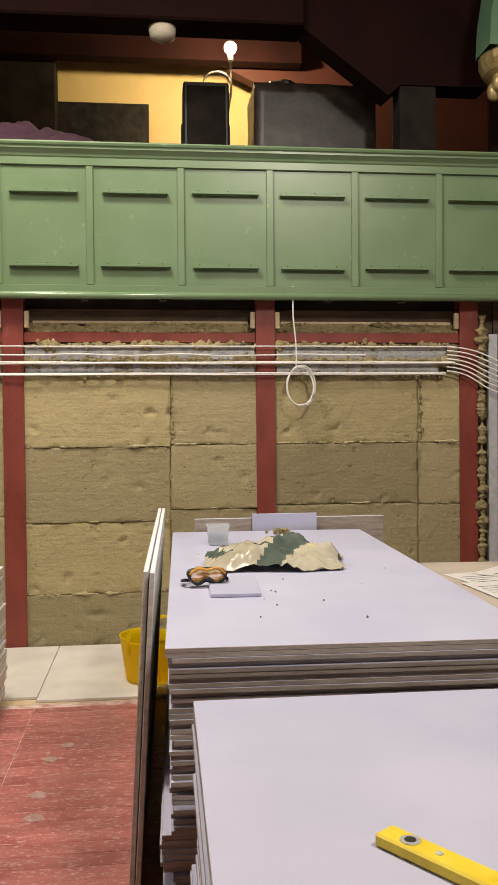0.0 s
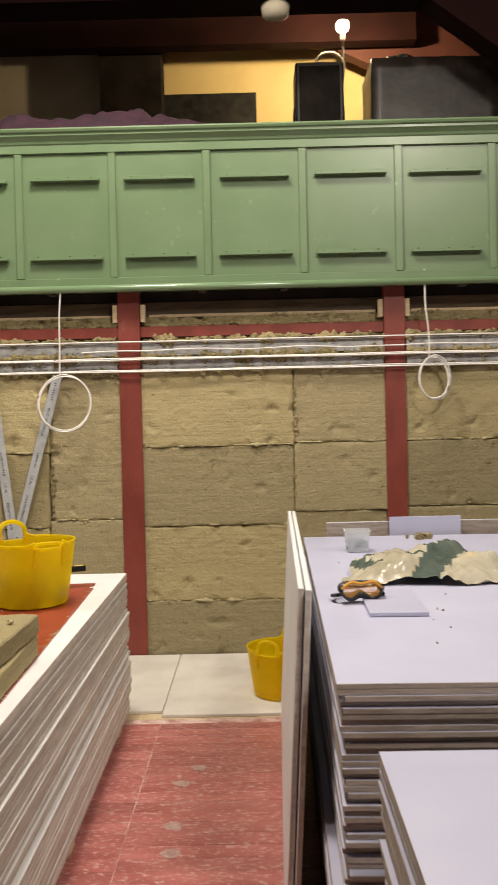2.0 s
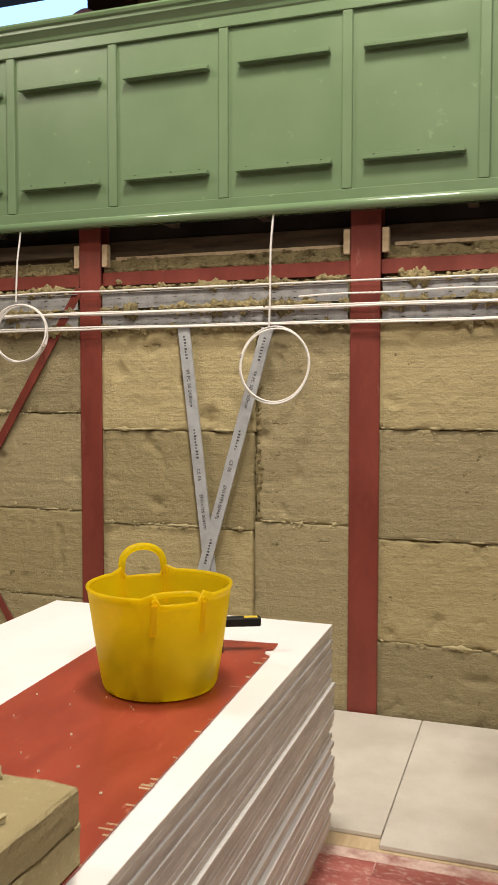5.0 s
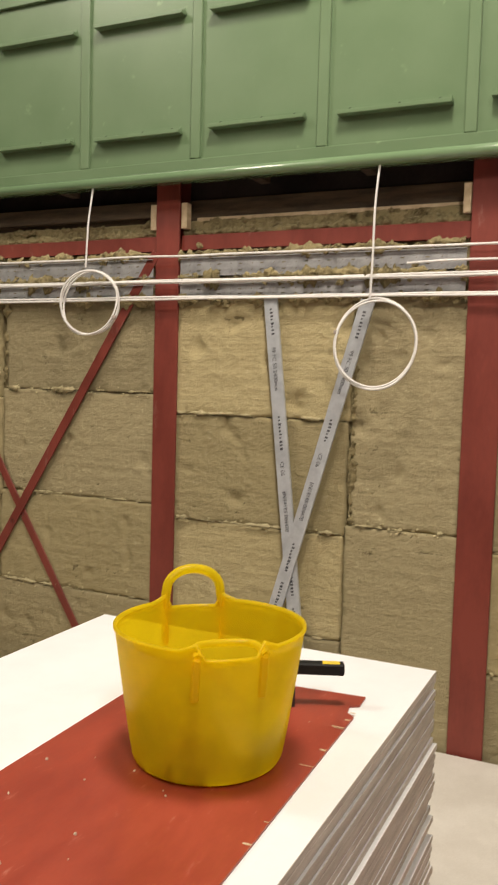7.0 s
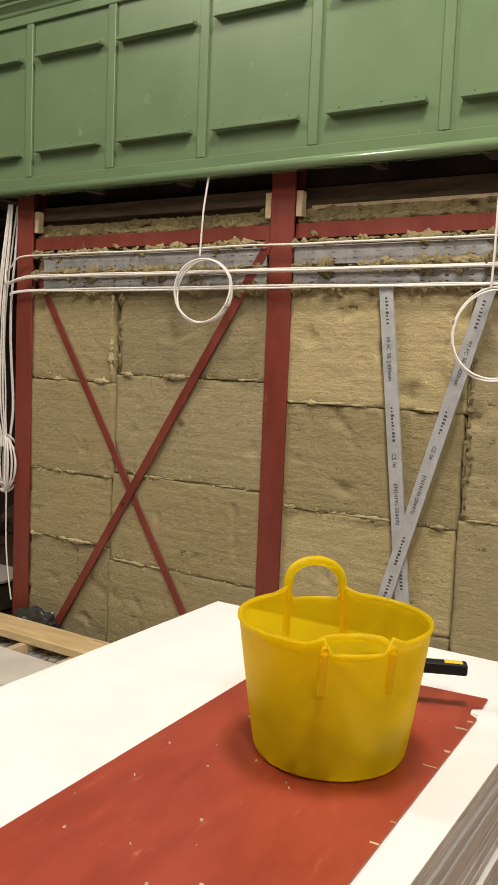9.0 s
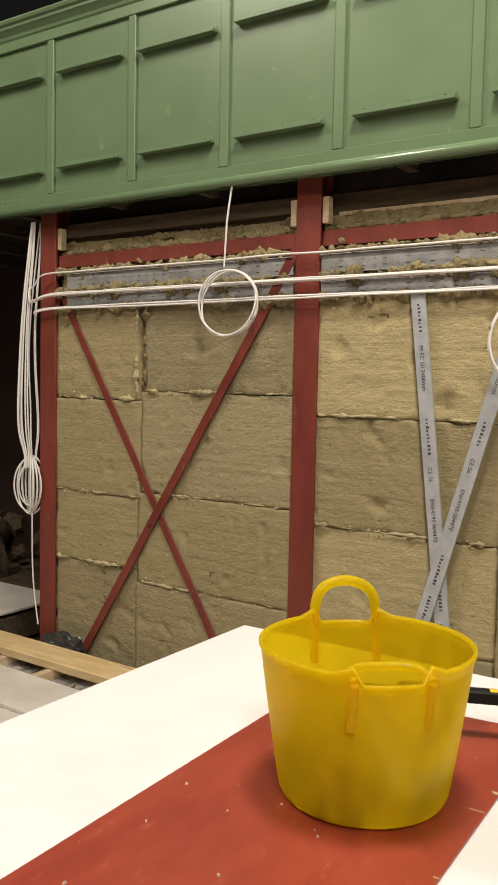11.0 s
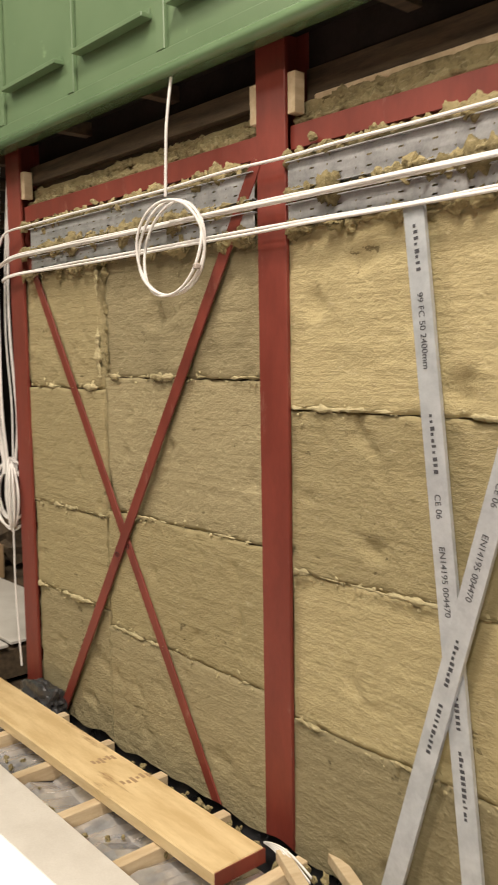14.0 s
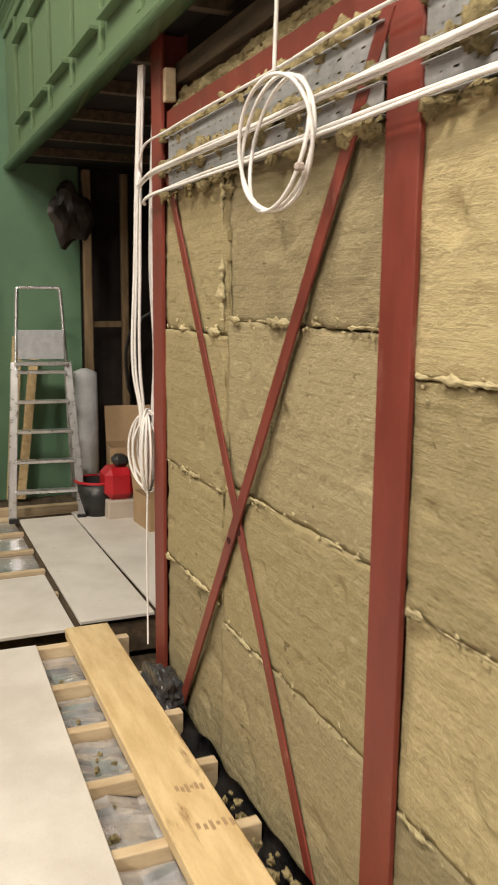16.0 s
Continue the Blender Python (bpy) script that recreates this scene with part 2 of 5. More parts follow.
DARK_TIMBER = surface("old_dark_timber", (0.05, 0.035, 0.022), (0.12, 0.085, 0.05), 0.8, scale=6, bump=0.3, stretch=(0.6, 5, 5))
YELLOW = thin_plastic("yellow_tub_plastic", (1.0, 0.85, 0.03), 0.72, 0.28, 0.24)
YELLOW_INNER = thin_plastic("yellow_tub_lining", (1.0, 0.85, 0.03), 0.5, 0.3, 0.80)
RED_SHEET = surface("red_painted_board", (0.26, 0.040, 0.024), (0.33, 0.055, 0.030), 0.38, scale=4, fine=60, bump=0.06, dirt=(0.42, 0.13, 0.09), dirt_amount=0.16, dirt_scale=16, stretch=(3, 1, 1))
BLACK = surface("black_plastic", (0.012, 0.012, 0.013), (0.03, 0.03, 0.03), 0.4, scale=10, bump=0.1)
BLACK_DEEP = surface("matt_black_grip", (0.004, 0.004, 0.004), (0.009, 0.009, 0.009), 0.6, scale=10, bump=0.1, spec=0.25)
LEVEL_YELLOW = surface("level_yellow", (0.72, 0.52, 0.02), (0.84, 0.64, 0.05), 0.4, scale=9, bump=0.05, dirt=(0.45, 0.34, 0.12), dirt_amount=0.12)
BLACK_FILM = surface("black_polythene", (0.016, 0.016, 0.018), (0.05, 0.05, 0.055), 0.3, scale=10, bump=0.3)
FOIL = surface("foil_face", (0.52, 0.53, 0.56), (0.80, 0.81, 0.85), 0.24, metal=0.7, scale=9, fine=40, bump=0.9)
# near-black; on the recess wall and balcony underside it stands in for shade
DARK = surface("near_black_shade", (0.012, 0.010, 0.009), (0.030, 0.024, 0.021), 0.9, scale=3, bump=0.2, spec=0.15)
DARK_BROWN = surface("brown_plaster", (0.036, 0.019, 0.015), (0.052, 0.027, 0.021), 0.7, scale=2, bump=0.1)
MAROON = surface("maroon_plaster", (0.072, 0.020, 0.015), (0.098, 0.027, 0.020), 0.7, scale=2, bump=0.1)
OCHRE = surface("yellow_plaster", (0.74, 0.58, 0.27), (0.82, 0.66, 0.33), 0.75, scale=1.5, bump=0.1)
CREAM = surface("cream_plaster", (0.62, 0.55, 0.42), (0.72, 0.65, 0.52), 0.7, scale=2, bump=0.1)
# brown plaster darkened in its colour so lamplit parts look less lit
BROWN_DIMMED = surface("dimmed_brown_plaster", (0.012, 0.0036, 0.0034), (0.019, 0.0058, 0.0054), 0.8, scale=2, bump=0.1, spec=0.1)
PURPLE = surface("plum_velvet", (0.022, 0.007, 0.015), (0.05, 0.016, 0.032), 0.85, scale=9, fine=60, bump=0.3)
GOLD = surface("aged_gilding", (0.42, 0.30, 0.12), (0.66, 0.52, 0.26), 0.4, metal=0.5, scale=12, bump=0.3)
FILM_GREY = surface("dusty_shrink_film", (0.016, 0.012, 0.010), (0.040, 0.030, 0.026), 0.4, scale=7, fine=30, bump=0.6)
GREY_WALL = surface("hall_plaster", (0.30, 0.26, 0.22), (0.36, 0.31, 0.27), 0.85, scale=1.5, bump=0.1)
CARD = surface("brown_cardboard", (0.36, 0.24, 0.13), (0.45, 0.31, 0.18), 0.85, scale=4, bump=0.1)
CARD_GREY = surface("grey_board", (0.42, 0.36, 0.30), (0.52, 0.45, 0.38), 0.85, scale=4, bump=0.1)
RED_PLASTIC = surface("red_plastic", (0.42, 0.012, 0.02), (0.5, 0.02, 0.03), 0.35, scale=8, bump=0.03)
ALU = surface("ladder_aluminium", (0.66, 0.66, 0.67), (0.78, 0.78, 0.79), 0.3, metal=0.85, scale=20, bump=0.05)
INK = surface("grey_ink", (0.045, 0.045, 0.055), (0.075, 0.075, 0.085), 0.7, scale=60, bump=0.0)
BULB = glow("lit_bulb", (1.0, 0.78, 0.45), 60)
SCREEN = glow("lit_blue_opening", (0.35, 0.62, 1.0), 2.0)
TUB_CLEAR = clear("clear_tub_plastic", (0.8, 0.84, 0.88), 0.25, 0.35)
BAG = surface("cream_polythene", (0.36, 0.32, 0.23), (0.56, 0.52, 0.42), 0.25, scale=5, fine=30, bump=0.4, dirt=(0.62, 0.46, 0.16), dirt_amount=0.2, dirt_scale=4)
BAG_PRINT = surface("green_print_on_polythene", (0.06, 0.085, 0.072), (0.12, 0.145, 0.125), 0.22, scale=6, fine=30, bump=0.4)
AMBER = clear("amber_lens", (0.85, 0.40, 0.06), 0.12, 0.5)


# ---- mesh helpers ----
def part(name, bm, material, parent=None, label=""):
    me = bpy.data.meshes.new(name)
    bm.to_mesh(me)
    bm.free()
    for m in material if isinstance(material, (list, tuple)) else [material]:
        me.materials.append(m)
    ob = new(name, me)
    if parent:
        ob.parent = parent
    return tagged(ob, label)


def thing(name, label, category, group="", kind="", at=(0, 0, 0), turn=0.0):
    ob = new(name)
    ob.empty_display_size = 0.1
    ob.matrix_world = pose(*at, 0, 0, turn)
    return tagged(ob, label, category, group, kind)


def box(bm, lo, hi, bevel=0.0, m=None):
    c = [(a + b) / 2 for a, b in zip(lo, hi)]
    s = [abs(b - a) for a, b in zip(lo, hi)]
    r = bmesh.ops.create_cube(bm, size=1)
    vs = r["verts"]
    for v in vs:
        v.co = Vector((v.co.x * s[0] + c[0], v.co.y * s[1] + c[1], v.co.z * s[2] + c[2]))
    if bevel:
        es = list({e for v in vs for e in v.link_edges})
        r2 = bmesh.ops.bevel(bm, geom=es, offset=bevel, segments=1, affect="EDGES")
        vs = list({v for f in r2["faces"] for v in f.verts} | {v for v in vs if v.is_valid})
    if m is not None:
        for v in vs:
            v.co = m @ v.co
    return vs


def boxed(lo, hi, bevel=0.0, m=None):
    bm = bmesh.new()
    box(bm, lo, hi, bevel, m)
    return bm


def smooth(ob, on=True):
    for p in ob.data.polygons:
        p.use_smooth = on
    return ob


def tube(name, points, radius, material, parent=None, label="", closed=False, sides=3):
    cu = bpy.data.curves.new(name, "CURVE")
    cu.dimensions, cu.bevel_depth, cu.bevel_resolution, cu.resolution_u = "3D", radius, sides - 1, 6
    sp = cu.splines.new("NURBS" if len(points) > 3 else "POLY")
    sp.points.add(len(points) - 1)
    for p, q in zip(sp.points, points):
        p.co = (*q, 1)
    if len(points) > 3:
        sp.order_u = 4
        sp.use_endpoint_u = not closed
    sp.use_cyclic_u = closed
    cu.materials.append(material)
    ob = new(name, cu)
    if parent:
        ob.parent = parent
    return tagged(ob, label)


def lathe(bm, profile, n=40, centre=(0, 0, 0)):
    rings = []
    for r, z in profile:
        rings.append([bm.verts.new((centre[0] + r * math.cos(2 * math.pi * i / n), centre[1] + r * math.sin(2 * math.pi * i / n), centre[2] + z)) for i in range(n)])
    for a, b in zip(rings, rings[1:]):
        for i in range(n):
            bm.faces.new((a[i], a[(i + 1) % n], b[(i + 1) % n], b[i]))
    return rings


def wobble(p, scale, size):
    return size * noise.noise(Vector(p) * scale)


def structure(name, bm, material, label, category):
    return tagged(part(name, bm, material), label, category, kind="structure")


# ---- the large structure ----
WALL_Y = 7.10
POSTS = {"C": (2.68, 2.83), "B": (1.04, 1.19), "A": (-0.887, -0.729), "D": (-2.487, -2.35), "E": (-4.33, -4.195)}

ground = structure("floor", boxed((-8.0, -3.2, -0.32), (6.0, 12.9, -0.24)), DARK_TIMBER, "dark sub-floor under the boarded hall floor", "floor")
structure("wall_south", boxed((-8.2, -3.4, -0.3), (6.2, -3.2, 9)), GREY_WALL, "plain plastered hall wall", "wall")
structure("wall_east", boxed((6.0, -3.2, -0.3), (6.2, 13.1, 9)), GREY_WALL, "plain plastered hall wall", "wall")
structure("wall_west", boxed((-8.2, -3.2, -0.3), (-8.0, 7.55, 9)), GREEN_WALL, "green painted hall wall beside the balcony", "wall")
# recess wall: its shade is put into the near-black colour
structure("wall_recess", boxed((-8.2, 7.56, -0.3), (-8.0, 9.2, 2.9)), DARK, "wall of the recess under the balcony, coloured near-black for shade", "wall")
structure("wall_recess_back", boxed((-8.0, 9.0, -0.3), (6.0, 9.2, 2.9)), DARK_BROWN, "dark wall behind the insulated partition", "wall")
structure("ceiling", boxed((-8.2, -3.4, 7.2), (6.2, 13.1, 7.35)), DARK_BROWN, "dark brown hall ceiling", "ceiling")

# backing board behind the insulation
structure("wall_north", boxed((-4.33, 7.22, -0.24), (3.0, 7.26, 2.74)), DARK_TIMBER, "dark backing of the insulated steel-framed partition", "wall")


# ---- insulated partition under the balcony ----
def steel_post(x0, x1, base):
    t = thing("steel_post", "red oxide painted steel column against mineral wool wall", "steel post", "columns of the partition", at=((x0 + x1) / 2, WALL_Y, 0))
    w = (x1 - x0) / 2
    part("front_flange", boxed((-w, -0.012, base), (w, 0.004, 2.72), 0.002), RED_STEEL, t)
    part("web", boxed((-0.006, 0.004, base), (0.006, 0.10, 2.72)), RED_STEEL, t)
    part("back_flange", boxed((-w, 0.10, base), (w, 0.113, 2.72)), RED_STEEL, t)
    return t


for key, base in (("C", -0.2), ("B", -0.2), ("A", 0.0), ("D", -0.2), ("E", -0.2)):
    steel_post(*POSTS[key], base)


def slab_mesh(w, h, rough, seed):
    """One slab of wool: a gridded front that bulges, sags in towards its edges and is torn here and there."""
    bm = bmesh.new()
    nx, nz = max(6, int(w / 0.015)), max(6, int(h / 0.015))
    grid = []
    for j in range(nz + 1):
        row = []
        for i in range(nx + 1):
            x, z = w * i / nx, h * j / nz
            e = min(x, w - x, z, h - z)
            p = Vector((x + seed * 3.1, seed * 1.7, z + seed))
            y = -wobble(p, 2.2, 0.008) - wobble(p, 11, 0.005 * rough) - wobble(p, 34, 0.0034 * rough)
            torn = noise.noise(p * 9.5) - 0.42 + 0.12 * noise.noise(p * 1.3)
            if torn > 0:
                y += torn * 0.07 * rough + wobble(p, 55, 0.006)
            y -= wobble(p, 70, 0.0014) + wobble(Vector((p.x * 2, p.y, p.z * 45)), 1.0, 0.0022)
            if e < 0.022:
                y += (0.022 - e) * 0.9 * max(0, 0.05 + noise.noise(p * 9)) * (0.4 + 0.6 * rough)
            ex = wobble(p, 19, 0.007) * (1 if 0 < i < nx else 0.5)
            ez = wobble(p + Vector((9, 0, 0)), 19, 0.008) * (1 if 0 < j < nz else 0.6)
            row.append(bm.verts.new((x + ex, y, z + ez)))
        grid.append(row)
    for j in range(nz):
        for i in range(nx):
            bm.faces.new((grid[j][i], grid[j][i + 1], grid[j + 1][i + 1], grid[j + 1][i]))
    ring = [grid[0][i] for i in range(nx + 1)] + [grid[j][nx] for j in range(1, nz + 1)] + [grid[nz][i] for i in range(nx - 1, -1, -1)] + [grid[j][0] for j in range(nz - 1, 0, -1)]
    back = [bm.verts.new((v.co.x, 0.10, v.co.z)) for v in ring]
    n = len(ring)
    for i in range(n):
        bm.faces.new((ring[i], back[i], back[(i + 1) % n], ring[(i + 1) % n]))
    return bm


# left, right, bottom, top, roughness, skin
SLABS = [
    (1.19, 2.34, 1.545, 2.10, 1.0, 0), (2.345, 2.68, 1.545, 2.10, 0.7, 0), (1.19, 2.335, 1.065, 1.54, 0.6, 1), (2.34, 2.68, 1.05, 1.54, 0.5, 1),
    (1.19, 2.335, 0.46, 1.06, 0.6, 1), (2.34, 2.68, 0.46, 1.045, 0.5, 1), (1.19, 2.68, -0.02, 0.455, 0.6, 1),
    (-0.729, 0.372, 1.532, 2.10, 1.1, 0), (0.377, 1.04, 1.545, 2.10, 0.6, 1), (-0.729, 0.368, 0.955, 1.528, 0.5, 1), (0.373, 1.04, 1.045, 1.54, 0.6, 1),
    (-0.729, 0.364, 0.402, 0.95, 0.9, 0), (0.369, 1.04, 0.44, 1.04, 0.8, 1), (-0.729, 0.40, -0.02, 0.398, 0.6, 1), (0.405, 1.04, -0.02, 0.435, 0.6, 1),
    (-2.35, -1.412, 1.507, 2.10, 0.9, 0), (-1.406, -0.887, 1.012, 2.10, 0.9, 2), (-2.35, -1.424, 0.960, 1.502, 0.8, 0), (-1.418, -0.887, -0.02, 1.007, 0.5, 1),
    (-2.35, -1.432, 0.442, 0.955, 0.7, 0), (-2.35, -1.432, -0.14, 0.437, 0.5, 1),
    (-4.195, -3.542, 1.55, 2.10, 1.0, 0), (-3.488, -2.487, 1.602, 2.10, 0.7, 2), (-4.195, -3.515, 0.985, 1.545, 0.7, 0), (-3.509, -2.487, 1.02, 1.597, 0.6, 2),
    (-4.195, -3.53, 0.562, 0.98, 0.7, 0), (-3.525, -2.487, 0.495, 1.015, 0.8, 0), (-4.195, -3.54, -0.16, 0.557, 0.5, 2), (-3.535, -2.487, -0.16, 0.49, 0.5, 1),
]
EDGES = {v for pair in POSTS.values() for v in pair}
insulation = thing("insulation", "tan mineral wool slabs fitted between red steel posts", "insulation", kind="structure", at=(0, WALL_Y, 0))
for k, (x0, x1, z0, z1, rough, skin) in enumerate(SLABS):
    s = part("wool_slab", slab_mesh(x1 - x0 + (0.02 if x0 in EDGES else 0.001) + (0.02 if x1 in EDGES else 0), z1 - z0 + 0.001, rough, k + 1), (WOOL, WOOL_SMOOTH, WOOL_SMOOTH)[skin], insulation)
    s.location = (x0 - (0.02 if x0 in EDGES else 0), 0.010 + 0.006 * math.sin(k * 2.4), z0)
    smooth(s)


def tufts(name, count, spots, size, material, parent, seed, flat=0.7):
    """Torn lumps of wool, many small ragged pieces in one mesh."""
    rnd = random.Random(seed)
    bm = bmesh.new()
    for _ in range(count):
        x, y, z = spots(rnd)
        s = size * rnd.uniform(0.45, 1.5)
        r = bmesh.ops.create_icosphere(bm, subdivisions=2, radius=s)
        turn = Euler((rnd.uniform(0, 6), rnd.uniform(0, 6), rnd.uniform(0, 6))).to_matrix()
        sh = Vector((rnd.uniform(0.8, 1.4), rnd.uniform(0.6, 1.0), rnd.uniform(0.5, 1.0)))
        for v in r["verts"]:
            d = v.co.copy()
            k = 1 + 0.75 * noise.noise(d / s * 1.4 + Vector((x * 9, z * 9, seed))) + 0.4 * noise.noise(d / s * 4 + Vector((z * 7, x * 5, 1)))
            d = turn @ Vector((d.x * sh.x, d.y * sh.y, d.z * sh.z)) * k
            v.co = Vector((x + d.x, y + d.y * flat, z + d.z))
    return tagged(part(name, bm, material, parent), kind="stuff")


def ridge(x0, x1, z, radius, cover, material, parent, seed, y=0.012, upright=False):
    """A ragged rope of torn wool that swells and vanishes along a joint."""
    bm = bmesh.new()
    n, m = max(8, int((x1 - x0) / 0.007)), 9
    rows = []
    for i in range(n + 1):
        s = x0 + (x1 - x0) * i / n
        swell = max(0.0, cover + 1.4 * noise.noise(Vector((s * 4.5, seed, 0))) + 1.2 * noise.noise(Vector((s * 15, seed, 2))) + 0.7 * noise.noise(Vector((s * 43, seed, 5))))
        row = []
        for j in range(m + 1):
            a = math.pi * j / m
            p = Vector((s * 36, math.cos(a) * 2.2 + seed, math.sin(a) * 2.2))
            r = radius * min(swell, 1.6) * (1 + 0.7 * noise.noise(p) + 0.5 * noise.noise(p * 2.7))
            off = z + 0.5 * radius * noise.noise(Vector((s * 9, seed, 7))) + r * math.cos(a)
            q = (s + 0.006 * noise.noise(p * 1.7), y - r * math.sin(a) * 0.75, off)
            row.append(bm.verts.new((q[2], q[1], q[0]) if upright else q))
        rows.append(row)
    for a, b in zip(rows, rows[1:]):
        for j in range(m):
            bm.faces.new((a[j], b[j], b[j + 1], a[j + 1]))
    return tagged(smooth(part("torn_ridge", bm, material, parent)), kind="stuff")


BAYS = [(1.19, 2.68), (-0.729, 1.04), (-2.35, -0.887), (-4.195, -2.487)]
top_zone = thing("top_insulation", "torn loose wool packed above and behind cable trays", "insulation", kind="structure", at=(0, WALL_Y, 0))
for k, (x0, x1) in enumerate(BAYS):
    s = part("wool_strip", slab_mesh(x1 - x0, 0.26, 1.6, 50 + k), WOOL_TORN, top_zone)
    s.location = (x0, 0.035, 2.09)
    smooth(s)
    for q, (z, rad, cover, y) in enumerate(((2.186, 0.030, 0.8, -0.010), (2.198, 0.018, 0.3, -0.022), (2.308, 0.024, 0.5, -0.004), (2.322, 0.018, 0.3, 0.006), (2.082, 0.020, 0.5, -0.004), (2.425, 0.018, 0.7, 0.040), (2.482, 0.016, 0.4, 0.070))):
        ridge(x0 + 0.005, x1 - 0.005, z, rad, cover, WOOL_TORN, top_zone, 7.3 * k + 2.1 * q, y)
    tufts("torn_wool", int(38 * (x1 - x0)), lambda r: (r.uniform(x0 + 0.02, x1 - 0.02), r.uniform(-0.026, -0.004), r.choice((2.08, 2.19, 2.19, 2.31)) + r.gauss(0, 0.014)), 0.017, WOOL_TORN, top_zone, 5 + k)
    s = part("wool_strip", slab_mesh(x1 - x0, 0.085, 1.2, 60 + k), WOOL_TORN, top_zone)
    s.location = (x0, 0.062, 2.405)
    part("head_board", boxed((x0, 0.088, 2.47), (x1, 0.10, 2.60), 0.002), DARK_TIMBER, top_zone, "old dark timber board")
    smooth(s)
    part("red_beam", boxed((x0, 0.012, 2.336), (x1, 0.05, 2.412), 0.002), RED_STEEL, top_zone, "red oxide steel rail between posts")
    if x0 > -4:
        part("timber_rail", boxed((x0 + 0.06, 0.062, 2.486), (x1 - 0.05, 0.0875, 2.506), 0.002), TIMBER_PALE, top_zone, "sawn softwood batten")
    else:
        part("timber_rail", boxed((x0, 0.05, 2.520), (x1, 0.0875, 2.60), 0.002), DARK_TIMBER, top_zone, "old dark timber rail")
    # near-black strip that stands in for the shade close under the balcony
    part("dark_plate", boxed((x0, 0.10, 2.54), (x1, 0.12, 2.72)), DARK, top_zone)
    for x in (x0 + 0.005, x1 - 0.04):
        part("timber_cleat", boxed((x, -0.004, 2.445), (x + 0.034, 0.04, 2.572), 0.002), TIMBER_PALE, top_zone, "short upright softwood cleat")

# ragged lines of fluff along the slab joints
for k, (x0, x1, z0, z1, rough, skin) in enumerate(SLABS):
    if z0 > 0.2:
        ridge(x0 + 0.01, x1 - 0.01, z0 + 0.006, 0.010 if rough > 0.65 else 0.006, 0.22 if rough > 0.65 else 0.1, WOOL_FLUFF, insulation, 3.7 * k, 0.002)
        tufts("torn_wool", int((10 + 26 * rough) * (x1 - x0)), lambda r: (r.uniform(x0 + 0.02, x1 - 0.02), 0.004, z0 + r.gauss(0.004, 0.016)), 0.0052, WOOL_FLUFF, insulation, 200 + k, 0.6)
    if x0 not in EDGES and z0 > 0.2:
        ridge(z0 + 0.01, z1 - 0.01, x0, 0.007, 0.15, WOOL_TORN, insulation, 5.1 * k, 0.004, True)
ridge(1.60, 2.08, -3.548, 0.020, 0.35, WOOL_FLUFF, insulation, 71.0, 0.006, True)
ridge(1.62, 2.08, -3.482, 0.018, 0.25, WOOL_TORN, insulation, 73.0, 0.008, True)
ridge(1.60, 1.86, -3.515, 0.024, 0.4, WOOL_TORN, insulation, 74.0, 0.045, True)
ridge(1.02, 2.09, -1.395, 0.020, 0.5, WOOL_TORN, insulation, 75.0, 0.014, True)
ridge(1.60, 2.09, 0.385, 0.014, 0.4, WOOL_TORN, insulation, 79.0, 0.012, True)
ridge(1.56, 2.09, 2.36, 0.018, 0.5, WOOL_TORN, insulation, 81.0, 0.012, True)


def flat_bar(a, b, w, y, bolt):
    t = thing("cross_brace", "flat red oxide steel brace crossing the wool wall", "steel brace", "braces of the end bay", at=(a[0], WALL_Y, a[1]))
    dx, dz = b[0] - a[0], b[1] - a[1]
    ln, an = math.hypot(dx, dz), math.atan2(dz, dx)
    bm = boxed((-0.03, y - 0.004, -w / 2), (ln, y + 0.004, w / 2), 0.0015, Matrix.Rotation(-an, 4, "Y"))
    part("bar", bm, RED_STEEL, t)
    bm = bmesh.new()
    lathe(bm, [(0.0, -0.012), (0.011, -0.012), (0.011, 0.0)], 8)
    ob = part("bolt", bm, BLACK, t)
    ob.rotation_euler, ob.location = (radians(-90), 0, 0), (dx * bolt, y - 0.008, dz * bolt)
    ob.rotation_euler = (radians(90), 0, 0)


flat_bar((-4.12, 2.13), (-2.715, -0.13), 0.046, -0.002, 0.55)
flat_bar((-2.50, 2.30), (-4.0, -0.09), 0.052, -0.011, 0.61)


def perforated(bm, x0, x1, z0, z1, y, pitch=0.058):
    """A strip of sheet steel with two rows of slots cut through it."""
    h = z1 - z0
    zs = [z0, z0 + 0.24 * h, z0 + 0.24 * h + 0.005, z1 - 0.34 * h - 0.005, z1 - 0.34 * h, z1]
    n = int((x1 - x0) / pitch)
    xs = []
    for i in range(n):
        xs += [x0 + i * pitch, x0 + i * pitch + (pitch - 0.019 if i % 2 else pitch - 0.005)]
    xs.append(x1)
    vs = [[bm.verts.new((x, y, z)) for z in zs] for x in xs]
    for i in range(len(xs) - 1):
        for j in range(5):
            slot = i % 2 == 1 and (j in (1, 3)) and i < len(xs) - 2
            if not slot:
                bm.faces.new((vs[i][j], vs[i + 1][j], vs[i + 1][j + 1], vs[i][j + 1]))


